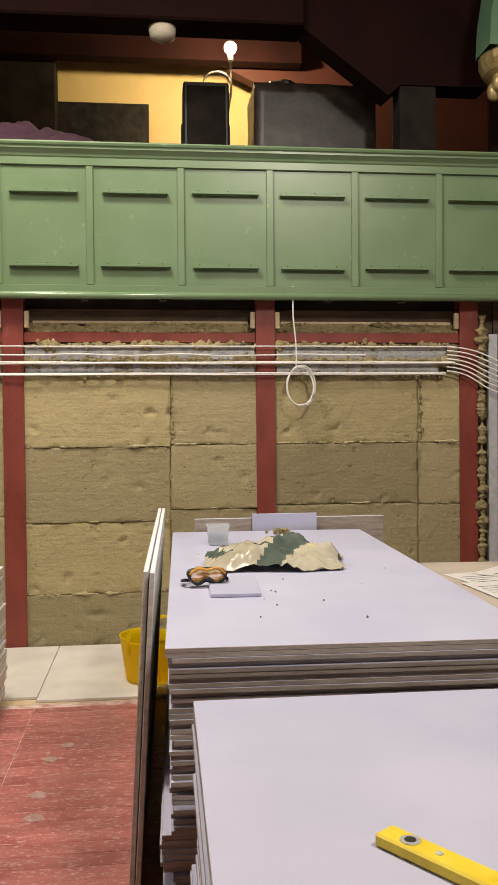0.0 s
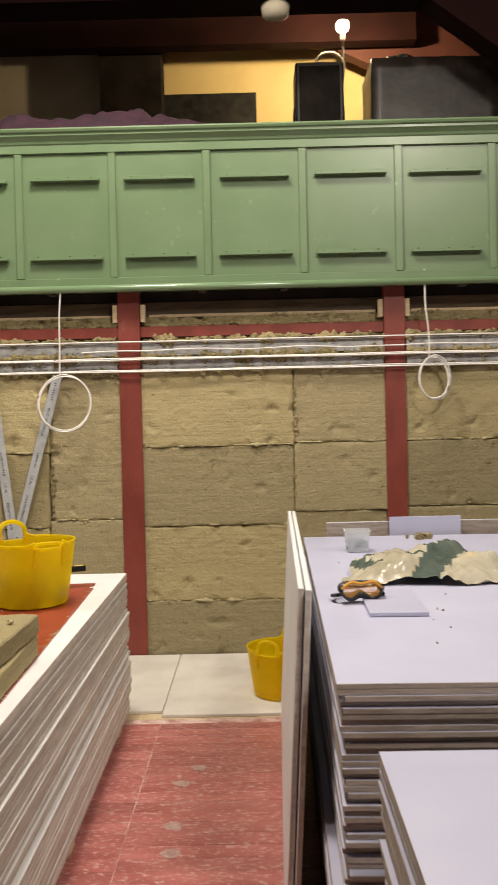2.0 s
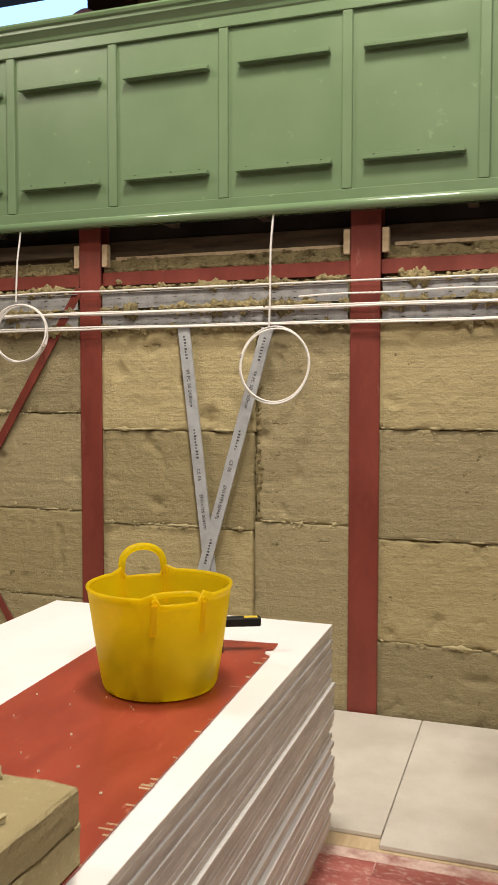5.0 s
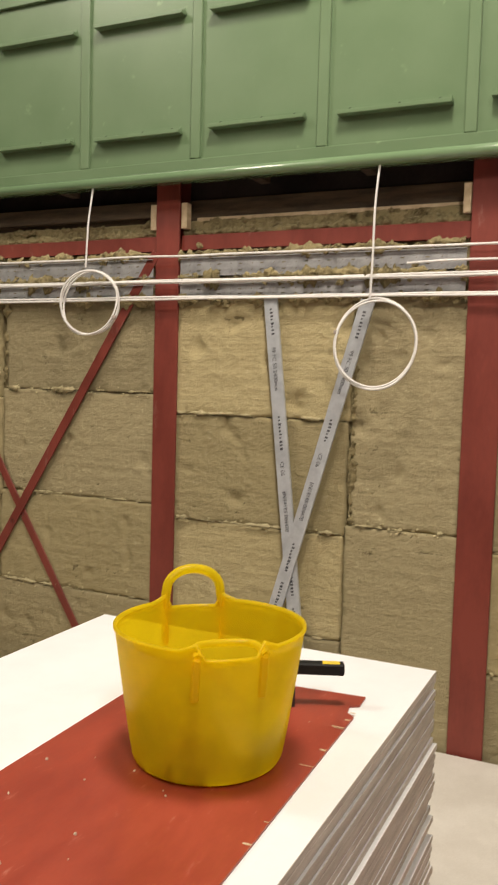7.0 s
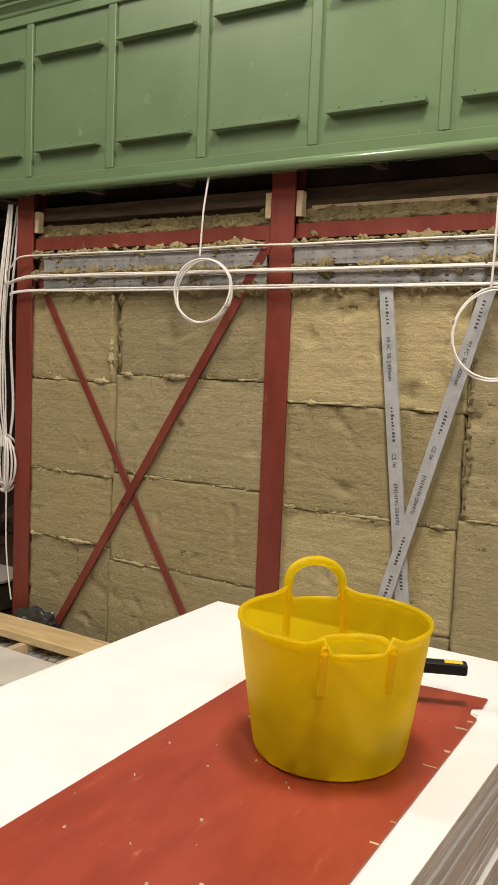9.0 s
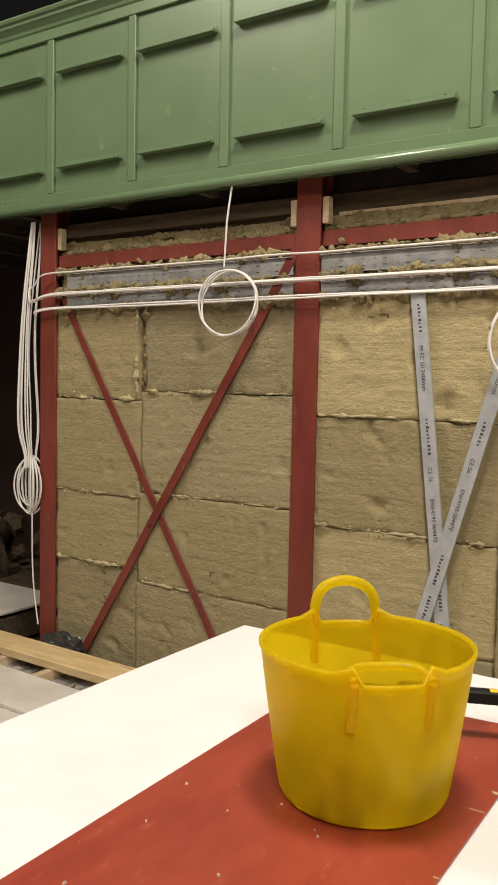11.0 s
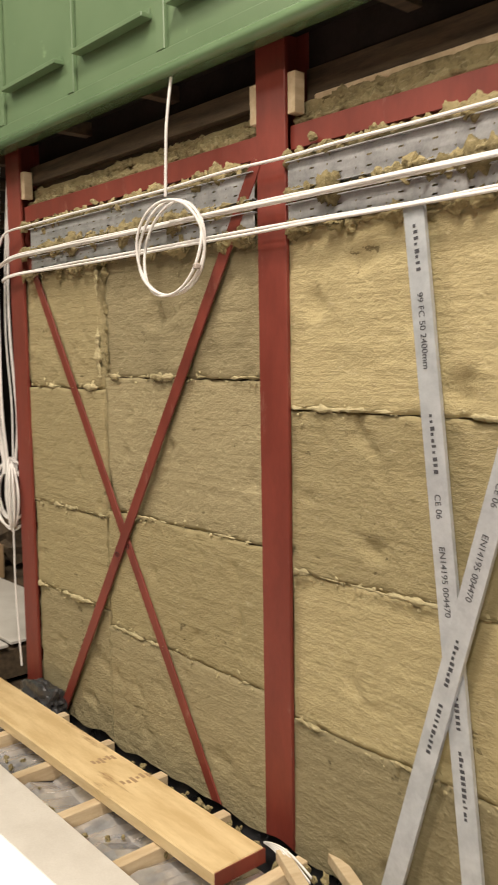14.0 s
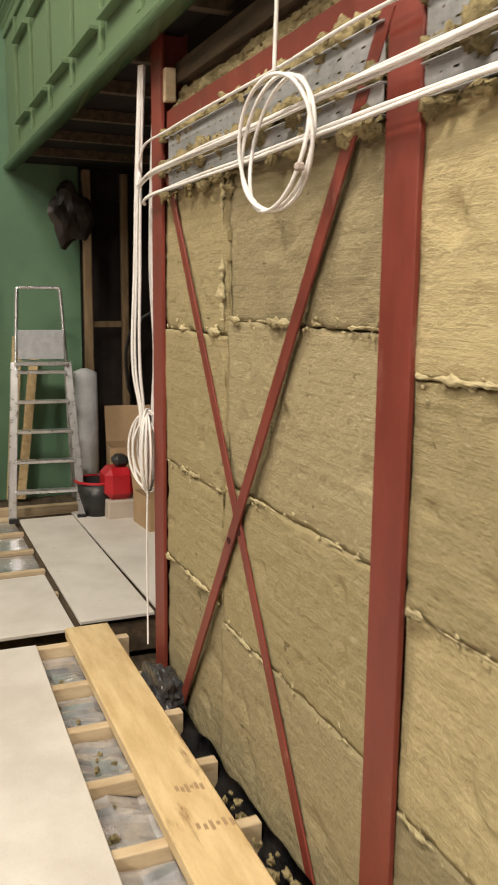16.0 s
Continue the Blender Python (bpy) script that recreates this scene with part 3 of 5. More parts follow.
def cable_tray(x0, x1, z0, z1):
    t = thing("cable_tray", "perforated galvanised steel cable tray between red posts", "cable tray", "cable trays", at=((x0 + x1) / 2, WALL_Y - 0.012, z0))
    w = (x1 - x0) / 2
    bm = bmesh.new()
    perforated(bm, -w, w, 0.0, z1 - z0, 0.0)
    part("slotted_face", bm, STEEL_DULL, t)
    part("upper_lip", boxed((-w, -0.012, z1 - z0), (w, 0.018, z1 - z0 + 0.003)), STEEL_DULL, t)
    part("lower_lip", boxed((-w, -0.010, -0.003), (w, 0.018, 0.0)), STEEL_DULL, t)


for x0, x1 in BAYS:
    end = 0.30 if x1 > 2 else 0.0
    cable_tray(x0 + (0.10 if x0 < -4 else 0.012), x1 - 0.012 - end * 0.35, 2.205, 2.290)
    cable_tray(x0 + (0.10 if x0 < -4 else 0.012), x1 - 0.012 - end * 0.55, 2.093, 2.160)


def run(name, z, y, x0, x1, amp, seed, ends=()):
    rnd = random.Random(seed)
    n = int((x1 - x0) / 0.22)
    pts = [(x0 + (x1 - x0) * i / n, y + rnd.uniform(-0.006, 0.006), z + rnd.uniform(-amp, amp)) for i in range(n + 1)]
    ob = tube(name, list(ends) + pts, 0.0055, CABLE, None, "white sheathed cable run along the steel tray", sides=2)
    return tagged(ob, category="cable", group="cables along the trays")


run("cable", 2.300, 7.045, -4.30, 2.62, 0.004, 1, [(-4.39, 7.06, 2.20), (-4.37, 7.04, 2.215), (-4.30, 7.03, 2.23)])
for k, (z, y) in enumerate(((2.168, 7.050), (2.178, 7.044), (2.170, 7.036))):
    run("cable", z, y, -4.25, 2.62, 0.003, 2 + k, [(-4.40, 7.06, 2.20 + 0.01 * k), (-4.39, 7.04, 2.13 + 0.004 * k), (-4.34, 7.03, 2.12 + 0.006 * k)])
for k, z in enumerate((2.094, 2.084)):
    run("cable", z, 7.055 - 0.008 * k, -4.25, 2.55, 0.004, 12 + k, [(-4.37, 7.07, 2.07 - 0.006 * k), (-4.34, 7.045, 2.075 - 0.008 * k)])
run("cable", 2.235, 7.04, -1.15, 1.9, 0.012, 31)
for k in range(7):
    z = 2.30 - 0.032 * k
    tagged(tube("cable", [(2.56, 7.05, z), (2.70, 7.03, z - 0.01), (2.84, 7.02, z - 0.05 - 0.012 * k), (2.98, 7.0, z - 0.13 - 0.01 * k), (3.2, 6.99, z - 0.20), (3.9, 7.1, z - 0.28)], 0.006, CABLE, sides=2),
           "white cables fanning out past the end column", "cable", "cables past the end column")

# the cable drop beside the end column, gathered into a coil
drop = thing("cable_drop", "bunch of white cables with tied coil beside end post", "cable bundle", at=(-4.40, 7.08, 0))
rnd = random.Random(4)
for k in range(9):
    a, b = rnd.uniform(-0.045, 0.03), rnd.uniform(-0.04, 0.04)
    tube("cable", [(0.05 + a * 0.4, b, 2.62), (0.03 + a, b, 2.40), (-0.02 + a, b, 2.1), (-0.03 + a * 1.5, b, 1.75), (a * 1.6 - 0.02, b * 1.6, 1.5), (a * 2 - 0.01, b * 1.5, 1.28), (a * 0.6, b * 0.6, 1.17), (a, b, 1.10)], 0.0055, CABLE, drop, sides=2)
for k in range(13):
    r, h, ang = rnd.uniform(0.05, 0.125), rnd.uniform(0.14, 0.23), rnd.uniform(-0.9, 0.9)
    pts = [(r * math.cos(i * math.pi / 4) * math.cos(ang), r * math.cos(i * math.pi / 4) * math.sin(ang), 0.99 + h * math.sin(i * math.pi / 4)) for i in range(8)]
    tube("coil_turn", pts, 0.0055, CABLE, drop, closed=True, sides=2)
tube("tail", [(0.01, 0, 1.0), (0.02, -0.01, 0.8), (0.03, -0.02, 0.55), (0.04, -0.02, 0.35), (0.11, -0.04, 0.12)], 0.005, CABLE, drop, sides=2)


def hanging_loop(x, y, top, cx, cz, rx, rz, turns, seed, depth=0.03):
    t = thing("cable_loop", "white cable hanging from balcony, end coiled in a loop", "cable", "hanging cable loops", at=(x, y, 0))
    rnd = random.Random(seed)
    tube("lead", [(0, 0.03, top + 0.10), (0, 0.01, top - 0.02), (-0.02 + (cx - x) * 0.1, 0, top - 0.15), (cx - x - 0.02, 0, cz + rz + 0.16), (cx - x - 0.03, 0, cz + rz * 0.99)], 0.0055, CABLE, t, sides=2)
    for k in range(turns):
        a = rnd.uniform(0.93, 1.04)
        pts = [(cx - x + a * rx * math.cos(i * math.pi / 6) + 0.004 * k, depth * math.sin(i * math.pi / 6 + k) - 0.008 * k, cz + a * rz * math.sin(i * math.pi / 6) + rnd.uniform(-0.006, 0.006)) for i in range(12)]
        tube("turn", pts, 0.0055, CABLE, t, closed=True, sides=2)
    a = radians(rnd.choice((-25, 200, 165)))
    q = (cx - x + 0.985 * rx * math.cos(a), depth * math.sin(a) - 0.004, cz + 0.985 * rz * math.sin(a))
    part("tie", boxed((q[0] - 0.010, q[1] - 0.013, q[2] - 0.010), (q[0] + 0.010, q[1] + 0.009, q[2] + 0.010), 0.004), EDGE_GREY, t, "grey tape tie")


hanging_loop(-2.81, 6.97, 2.64, -2.81, 2.065, 0.185, 0.185, 3, 1)
hanging_loop(-1.275, 6.97, 2.64, -1.265, 1.865, 0.192, 0.205, 2, 2)
hanging_loop(1.32, 6.97, 2.66, 1.366, 1.985, 0.115, 0.16, 3, 3)


# galvanised strips that lean on the wall in a V
def metal_strip(a, b, y, seed):
    t = thing("metal_strip", "galvanised steel strip with printed line, leaning on the wool wall", "metal strip", "leaning strips", at=(a[0], WALL_Y, 0))
    dx, dz = b[0] - a[0], b[1] - a[1]
    ln = math.hypot(dx, dz)
    turn = Matrix.Translation((0, 0, a[1])) @ Matrix.Rotation(-math.atan2(dz, dx), 4, "Y")
    bm = bmesh.new()
    prof = [(y + 0.012, -0.034), (y - 0.0015, -0.034), (y - 0.0015, 0.034), (y + 0.012, 0.034), (y + 0.012, 0.032), (y, 0.032), (y, -0.032), (y + 0.012, -0.032)]
    one = [bm.verts.new(turn @ Vector((0, a1, b1))) for a1, b1 in prof]
    two = [bm.verts.new(turn @ Vector((ln, a1, b1))) for a1, b1 in prof]
    for i in range(8):
        bm.faces.new((one[i], two[i], two[(i + 1) % 8], one[(i + 1) % 8]))
    bm.faces.new(one)
    bm.faces.new(two[::-1])
    part("strip", bm, STEEL, t)
    # printed lettering along the strip
    words = ("99 FC 50 2400mm", "CE 06", "EN14195 004470")
    s = 0.05
    rnd = random.Random(seed)
    for w in (None, words[0], None, words[1], words[2], None, None):
        if w:
            cu = bpy.data.curves.new("printed_text", "FONT")
            cu.body, cu.size, cu.extrude = w, 0.028, 0.0002
            cu.materials.append(INK)
            ob = new("printed_text", cu)
            ob.parent = t
            ob.matrix_local = turn @ Matrix.Translation((s, y - 0.0025, -0.011)) @ Matrix.Rotation(radians(90), 4, "X")
            s += 0.019 * len(w) + 0.05
        else:
            bm = bmesh.new()
            n = rnd.randint(7, 13) * 0.017
            for i in range(int(n / 0.017)):
                box(bm, (s + i * 0.017, y - 0.0027, -0.006), (s + i * 0.017 + rnd.uniform(0.006, 0.012), y - 0.0017, rnd.choice((0.003, 0.008, 0.008))), 0, turn)
            s += n
            tagged(part("printed_line", bm, INK, t), kind="stuff")
            s += 0.05


metal_strip((-1.822, 2.085), (-1.572, -0.10), -0.036, 3)
metal_strip((-1.328, 2.065), (-1.932, -0.10), -0.052, 8)

# galvanised stud beyond the end column
stud = thing("steel_stud", "upright galvanised stud beyond the end column", "steel stud", at=(2.94, 7.05, 0))
part("web", boxed((-0.035, 0, -0.2), (0.035, 0.003, 2.40)), STEEL, stud)
for x in (-0.035, 0.033):
    part("flange", boxed((x, 0.003, -0.2), (x + 0.002, 0.05, 2.40)), STEEL, stud)
edge_wool = ridge(0.1, 2.55, 2.855, 0.030, 0.9, WOOL_TORN, None, 91.0, 7.07, True)
edge_wool.name = "wool_edge"
tagged(edge_wool, "ragged wool edge beside the end column", "insulation", kind="stuff")
structure("wall_end_return", boxed((3.0, 7.20, -0.24), (6.0, 7.26, 2.74)), DARK_TIMBER, "dark unlined wall past the partition", "wall")


# ---- balcony ----
BX0, BX1, FY = -7.98, 5.98, 6.985
balcony = thing("balcony_front", "green painted panelled timber balcony front with ledge strips", "balcony", kind="structure", at=(0, FY, 0))
part("backing_panel", boxed((BX0, 0.016, 2.70), (BX1, 0.05, 3.74)), GREEN, balcony)
part("bottom_rail", boxed((BX0, -0.004, 2.690), (BX1, 0.016, 2.753), 0.003), GREEN, balcony)
part("top_rail", boxed((BX0, -0.004, 3.640), (BX1, 0.016, 3.70), 0.003), GREEN, balcony)


def moulding(profile):
    bm = bmesh.new()
    a = [bm.verts.new((BX0, y, z)) for y, z in profile]
    b = [bm.verts.new((BX1, y, z)) for y, z in profile]
    n = len(profile)
    for i in range(n):
        bm.faces.new((a[i], b[i], b[(i + 1) % n], a[(i + 1) % n]))
    bm.faces.new(a[::-1])
    bm.faces.new(b)
    bmesh.ops.recalc_face_normals(bm, faces=bm.faces[:])
    return bm


smooth(part("base_moulding", moulding([(-0.003, 2.702), (-0.014, 2.700), (-0.024, 2.694), (-0.031, 2.685), (-0.034, 2.674), (-0.032, 2.664), (-0.026, 2.656), (-0.016, 2.650), (0.05, 2.650), (0.05, 2.702)]), GREEN_GLOSS, balcony))
part("cornice", moulding([(-0.005, 3.698), (-0.012, 3.706), (-0.016, 3.722), (-0.034, 3.742), (-0.046, 3.752), (-0.046, 3.768), (-0.060, 3.776), (-0.066, 3.790), (-0.060, 3.802), (0.16, 3.806), (0.16, 3.698)]), GREEN, balcony)
DIV = [-7.40, -6.74, -6.08, -5.43, -4.78, -4.135, -3.495, -2.868, -2.212, -1.555, -0.888, -0.215, 0.466, 1.146, 1.808, 2.478, 3.145, 3.81, 4.48, 5.15]
for x in DIV:
    part("stile", boxed((x - 0.026, -0.003, 2.755), (x + 0.026, 0.016, 3.638), 0.003), GREEN, balcony)
rnd = random.Random(12)
for a, b in zip(DIV, DIV[1:]):
    c = (a + b) / 2
    for z in (3.445, 2.894):
        dz, w = rnd.uniform(-0.006, 0.006), 0.252 + rnd.uniform(-0.008, 0.008)
        ledge = part("ledge_strip", boxed((c - w, -0.032, z - 0.010 + dz), (c + w, 0.016, z + 0.008 + dz), 0.002), GREEN, balcony)
        part("fixing_plate", boxed((c - w + 0.01, 0.010, z + 0.008 + dz), (c + w - 0.01, 0.016, z + 0.030 + dz), 0.001), GREEN, ledge)
        for x in (c - w + 0.05, c + 0.02, c + w - 0.06):
            part("screw_head", boxed((x - 0.004, 0.007, z + 0.017 + dz), (x + 0.004, 0.011, z + 0.025 + dz), 0.001), DARK, ledge)

# underside coloured near-black in place of the shade beneath the balcony
structure("balcony_underside", boxed((BX0, 7.04, 2.72), (BX1, 9.0, 2.78)), DARK, "underside of the balcony floor, coloured near-black for shade", "ceiling")
for k, x in enumerate((-7.2, -6.5, -5.8, -5.1, -4.5, -3.75, -3.1, -1.95, -1.4, -0.3, 0.3, 1.6, 2.2)):
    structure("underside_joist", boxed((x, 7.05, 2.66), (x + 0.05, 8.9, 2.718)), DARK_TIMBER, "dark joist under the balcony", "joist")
structure("balcony_floor", boxed((BX0, 7.04, 2.79), (BX1, 8.5, 2.83)), DARK_BROWN, "dark balcony floor", "floor")
for k, (y0, y1, z) in enumerate(((8.5, 9.4, 3.6), (9.4, 11.3, 4.25), (11.3, 12.9, 4.7))):
    structure("balcony_tier", boxed((BX0, y0, z - 0.6), (BX1, y1, z)), DARK_BROWN, "dark stepped tier of the balcony", "floor")
structure("wall_balcony_back", boxed((BX0, 12.5, 2.8), (BX1, 12.7, 9)), OCHRE, "lamplit yellow wall at the back of the balcony", "wall")
# bulkhead and beam take the darkened brown in place of weaker light
structure("bulkhead", boxed((BX0, 11.6, 6.43), (2.20, 11.8, 7.2)), BROWN_DIMMED, "brown bulkhead above the balcony back, its colour darkened to look dim", "wall")
structure("ceiling_beam", boxed((BX0, 8.6, 5.52), (1.72, 9.0, 6.6), 0.02), BROWN_DIMMED, "brown ceiling beam over the balcony, its colour darkened to look dim", "beam")
structure("wall_balcony_dark", boxed((BX0, 12.3, 4.2), (-1.84, 12.45, 7.1)), CREAM, "unlit cream wall at the back of the balcony", "wall")
structure("dark_pier", boxed((-1.81, 11.9, 4.2), (-1.02, 12.3, 7.1)), DARK, "dark pier on the balcony", "pier")
structure("booth_window", boxed((-1.16, 12.44, 5.50), (0.20, 12.49, 6.15)), BLACK, "long dark window of the control booth", "window")
slope = bmesh.new()
for lo, hi in (((1.9, 8.7), (4.0, 8.9)),):
    pts = [(1.72, 5.53), (2.557, 4.91), (2.68, 5.02), (3.56, 5.02), (3.56, 7.2), (1.72, 7.2)]
    f = [slope.verts.new((x, 8.7, z)) for x, z in pts]
    b = [slope.verts.new((x, 9.0, z)) for x, z in pts]
    slope.faces.new(f)
    slope.faces.new(b[::-1])
    for i in range(6):
        slope.faces.new((f[i], b[i], b[(i + 1) % 6], f[(i + 1) % 6]))
bmesh.ops.recalc_face_normals(slope, faces=slope.faces[:])
# brace darkened by colour, since the floods reach it too strongly
structure("sloped_brace", slope, BROWN_DIMMED, "sloping roof brace over the balcony, its colour darkened to look dim", "beam")
structure("dark_post", boxed((2.675, 8.72, 3.81), (3.04, 8.98, 5.018)), DARK, "dark post under the sloping brace", "post")
side = bmesh.new()
pts = [(1.26, 7.2), (1.26, 6.45), (2.15, 6.03), (2.15, 4.2), (5.98, 4.2), (5.98, 7.2)]
f = [side.verts.new((x, 11.9, z)) for x, z in pts]
b = [side.verts.new((x, 12.1, z)) for x, z in pts]
side.faces.new(f)
side.faces.new(b[::-1])
for i in range(6):
    side.faces.new((f[i], b[i], b[(i + 1) % 6], f[(i + 1) % 6]))
bmesh.ops.recalc_face_normals(side, faces=side.faces[:])
structure("wall_balcony_side", side, MAROON, "maroon wall with sloping soffit lit by a bare bulb", "wall")
structure("balcony_pier", boxed((3.02, 9.9, 3.6), (3.32, 10.2, 7.2)), MAROON, "maroon pier on the balcony", "pier")
structure("balcony_door_1", boxed((3.95, 9.6, 4.2), (4.75, 9.66, 6.3)), DARK_BROWN, "dark brown door at the side of the balcony", "door")


def bulb_light(x, y, z):
    t = thing("bulb_pendant", "bare lit bulb on a white coiled cable above the balcony", "lamp", at=(x, y, z))
    bm = bmesh.new()
    bmesh.ops.create_uvsphere(bm, u_segments=16, v_segments=10, radius=0.075)
    ob = part("bulb", bm, BULB, t)
    ob.visible_shadow = False
    part("holder", boxed((-0.03, -0.03, -0.16), (0.03, 0.03, -0.06), 0.01), CABLE, t)
    pts = [(-0.16 + 0.18 * math.cos(i * math.pi / 5), 0, -0.46 + 0.18 * math.sin(i * math.pi / 5)) for i in range(10)]
    tube("cable_coil", pts, 0.013, CABLE, t, closed=True)
    tube("cable", [(0, 0, -0.14), (0.0, 0, -0.3), (0.02, 0, -0.5), (-0.03, 0, -0.7), (-0.05, 0, -0.9), (0, 0, -2.03)], 0.013, CABLE, t)
    return t


bulb_light(1.19, 10.75, 6.22)
fit_t = thing("ceiling_fitting", "pale glass bowl fitting on the balcony bulkhead", "ceiling light", at=(0.36, 8.8, 5.459))
bm = bmesh.new()
lathe(bm, [(0.0, -0.07), (0.07, -0.06), (0.12, -0.03), (0.135, 0.06), (0.0, 0.06)], 20)
smooth(part("bowl", bm, CREAM, fit_t))

# wrapped crate and speaker on the tier
crate = thing("wrapped_crate", "large dark crate wrapped in dusty film on the balcony", "crate", at=(1.975, 9.8, 4.25))
bm = boxed((-0.65, -0.35, 0), (0.65, 0.35, 1.05))
bmesh.ops.subdivide_edges(bm, edges=bm.edges[:], cuts=9, use_grid_fill=True)
for v in bm.verts:
    v.co += Vector((wobble(v.co, 6, 0.008), wobble(v.co + Vector((4, 0, 0)), 6, 0.008), wobble(v.co + Vector((0, 4, 0)), 5, 0.012)))
smooth(part("film", bm, FILM_GREY, crate))
bagtop = thing("black_sack", "small crumpled black sack on a wrapped crate", "sack", at=(1.685, 9.8, 5.29))
bm = bmesh.new()
bmesh.ops.create_icosphere(bm, subdivisions=3, radius=0.17)
for v in bm.verts:
    k = 1 + 0.5 * noise.noise(v.co * 9)
    v.co = Vector((v.co.x * k, v.co.y * k, max(v.co.z * 0.6 * k + 0.06, 0)))
part("sack", bm, BLACK_FILM, bagtop)
speaker = thing("loudspeaker", "black loudspeaker cabinet standing on the balcony", "loudspeaker", at=(0.835, 10.0, 4.25))
part("cabinet", boxed((-0.25, -0.22, 0), (0.25, 0.25, 1.17), 0.02), BLACK, speaker)
part("grille", boxed((-0.21, -0.235, 0.05), (0.21, -0.222, 1.12), 0.01), DARK, speaker)
for x in (-0.268, 0.252):
    part("handle", boxed((x, -0.10, 0.5), (x + 0.016, 0.10, 0.75), 0.006), BLACK, speaker)


def drape(cx, cy, z, w, d, h, seed):
    t = thing("dust_sheet", "heap of plum coloured fabric lying along the balcony rail", "fabric heap", "fabric heaps", at=(cx, cy, z))
    bm = bmesh.new()
    nx, ny = 70, 20
    g = []
    for j in range(ny + 1):
        row = []
        for i in range(nx + 1):
            x, y = -w / 2 + w * i / nx, -d / 2 + d * j / ny
            e = min(1, 4 * min(i / nx, 1 - i / nx)) * min(1, 3.0 * min(j / ny, 1 - j / ny) + 0.0)
            p = Vector((x * 1.1 + seed, y * 2.0, seed))
            zz = h * e * (0.50 + 0.45 * noise.noise(p) + 0.45 * abs(noise.noise(p * 2.6)) + 0.15 * abs(noise.noise(p * 6)))
            row.append(bm.verts.new((x, y, max(zz, 0))))
        g.append(row)
    for j in range(ny):
        for i in range(nx):
            bm.faces.new((g[j][i], g[j][i + 1], g[j + 1][i + 1], g[j + 1][i]))
    smooth(part("folds", bm, PURPLE, t))


drape(-1.15, 7.75, 3.82, 2.3, 0.7, 0.46, 3)
drape(-0.30, 7.6, 3.80, 1.0, 0.6, 0.34, 8)
drape(-2.55, 7.9, 3.82, 1.5, 0.7, 0.48, 14)
structure("seat_ledge", boxed((BX0, 7.18, 2.83), (3.0, 8.4, 3.80)), DARK_BROWN, "dark boxed ledge behind the balcony rail", "ledge")

screen = thing("lit_screen", "bright bluish lit screen at the back of the balcony", "screen", at=(-6.3, 12.1, 5.0))
part("panel", boxed((-1.3, 0, 0), (1.29, 0.02, 2.0)), SCREEN, screen)
part("frame", boxed((-1.34, 0.022, -0.79), (1.33, 0.06, 2.04)), DARK, screen)
structure("balcony_pier_west", boxed((-4.95, 11.6, 4.7), (-4.30, 12.28, 7.2)), DARK_BROWN, "brown pier beside the lit screen", "pier")

# carved capital and arch of the proscenium at the side
arch = thing("arch_capital", "gilded carved capital under a cream arch with green edge", "column capital", kind="structure", at=(3.56, 8.0, 4.5))
bm = bmesh.new()
lathe(bm, [(0.10, 0.0), (0.16, 0.04), (0.13, 0.09), (0.17, 0.16), (0.24, 0.24), (0.22, 0.30), (0.30, 0.36), (0.34, 0.44), (0.34, 0.52), (0.0, 0.52)], 24)
smooth(part("capital", bm, GOLD, arch), False)
for k in range(10):
    an = math.pi + k * 0.36
    bm = bmesh.new()
    bmesh.ops.create_icosphere(bm, subdivisions=2, radius=0.06)
    for v in bm.verts:
        v.co = Vector((v.co.x, v.co.y, v.co.z * 1.5))
    ob = smooth(part("carved_leaf", bm, GOLD, arch))
    ob.location = (0.22 * math.cos(an), 0.22 * math.sin(an), 0.2 + 0.06 * (k % 2))
bm = bmesh.new()
prev = None
for i in range(15):
    a = radians(90 * i / 14)
    x, z = 1.9 - 2.15 * math.cos(a), 0.52 + 2.4 * math.sin(a)
    ring = [bm.verts.new((x + dx, dy, z)) for dx, dy in ((0, -0.2), (0.5, -0.2), (0.5, 0.1), (0, 0.1))]
    if prev:
        for j in range(4):
            bm.faces.new((prev[j], ring[j], ring[(j + 1) % 4], prev[(j + 1) % 4]))
    prev = ring
part("arch_band", bm, CREAM, arch)
bm = bmesh.new()
prev = None
for i in range(15):
    a = radians(90 * i / 14)
    x, z = 1.8 - 2.15 * math.cos(a), 0.52 + 2.4 * math.sin(a)
    ring = [bm.verts.new((x + dx, dy, z)) for dx, dy in ((0, -0.24), (0.12, -0.24), (0.12, 0.1), (0, 0.1))]
    if prev:
        for j in range(4):
            bm.faces.new((prev[j], ring[j], ring[(j + 1) % 4], prev[(j + 1) % 4]))
    prev = ring
part("green_edge", bm, GREEN_WALL, arch)
part("shaft", boxed((-0.10, -0.10, -1.4), (0.14, 0.14, 0.0), 0.03), DARK_BROWN, arch)

# ---- floors ----
red = structure("red_floor", boxed((-2.2, -3.2, -0.238), (6.0, 5.77, -0.0026)), FLOOR_DUST, "worn red painted plank floor of the hall", "floor")
rnd = random.Random(2)
plank = boxed((-0.4485, -0.0490, -0.0042), (0.4485, 0.0490, 0.0), 0.0012)
pm = bpy.data.meshes.new("floor_plank")
plank.to_mesh(pm)
plank.free()
pm.materials.append(FLOOR_RED)
for j in range(44):
    for i in range(3):
        ob = new("floor_plank", pm)
        ob.parent = red
        ob.location = (-0.93 + i * 0.90, 1.35 + j * 0.10, -0.0008 + rnd.uniform(-0.0008, 0.0006))
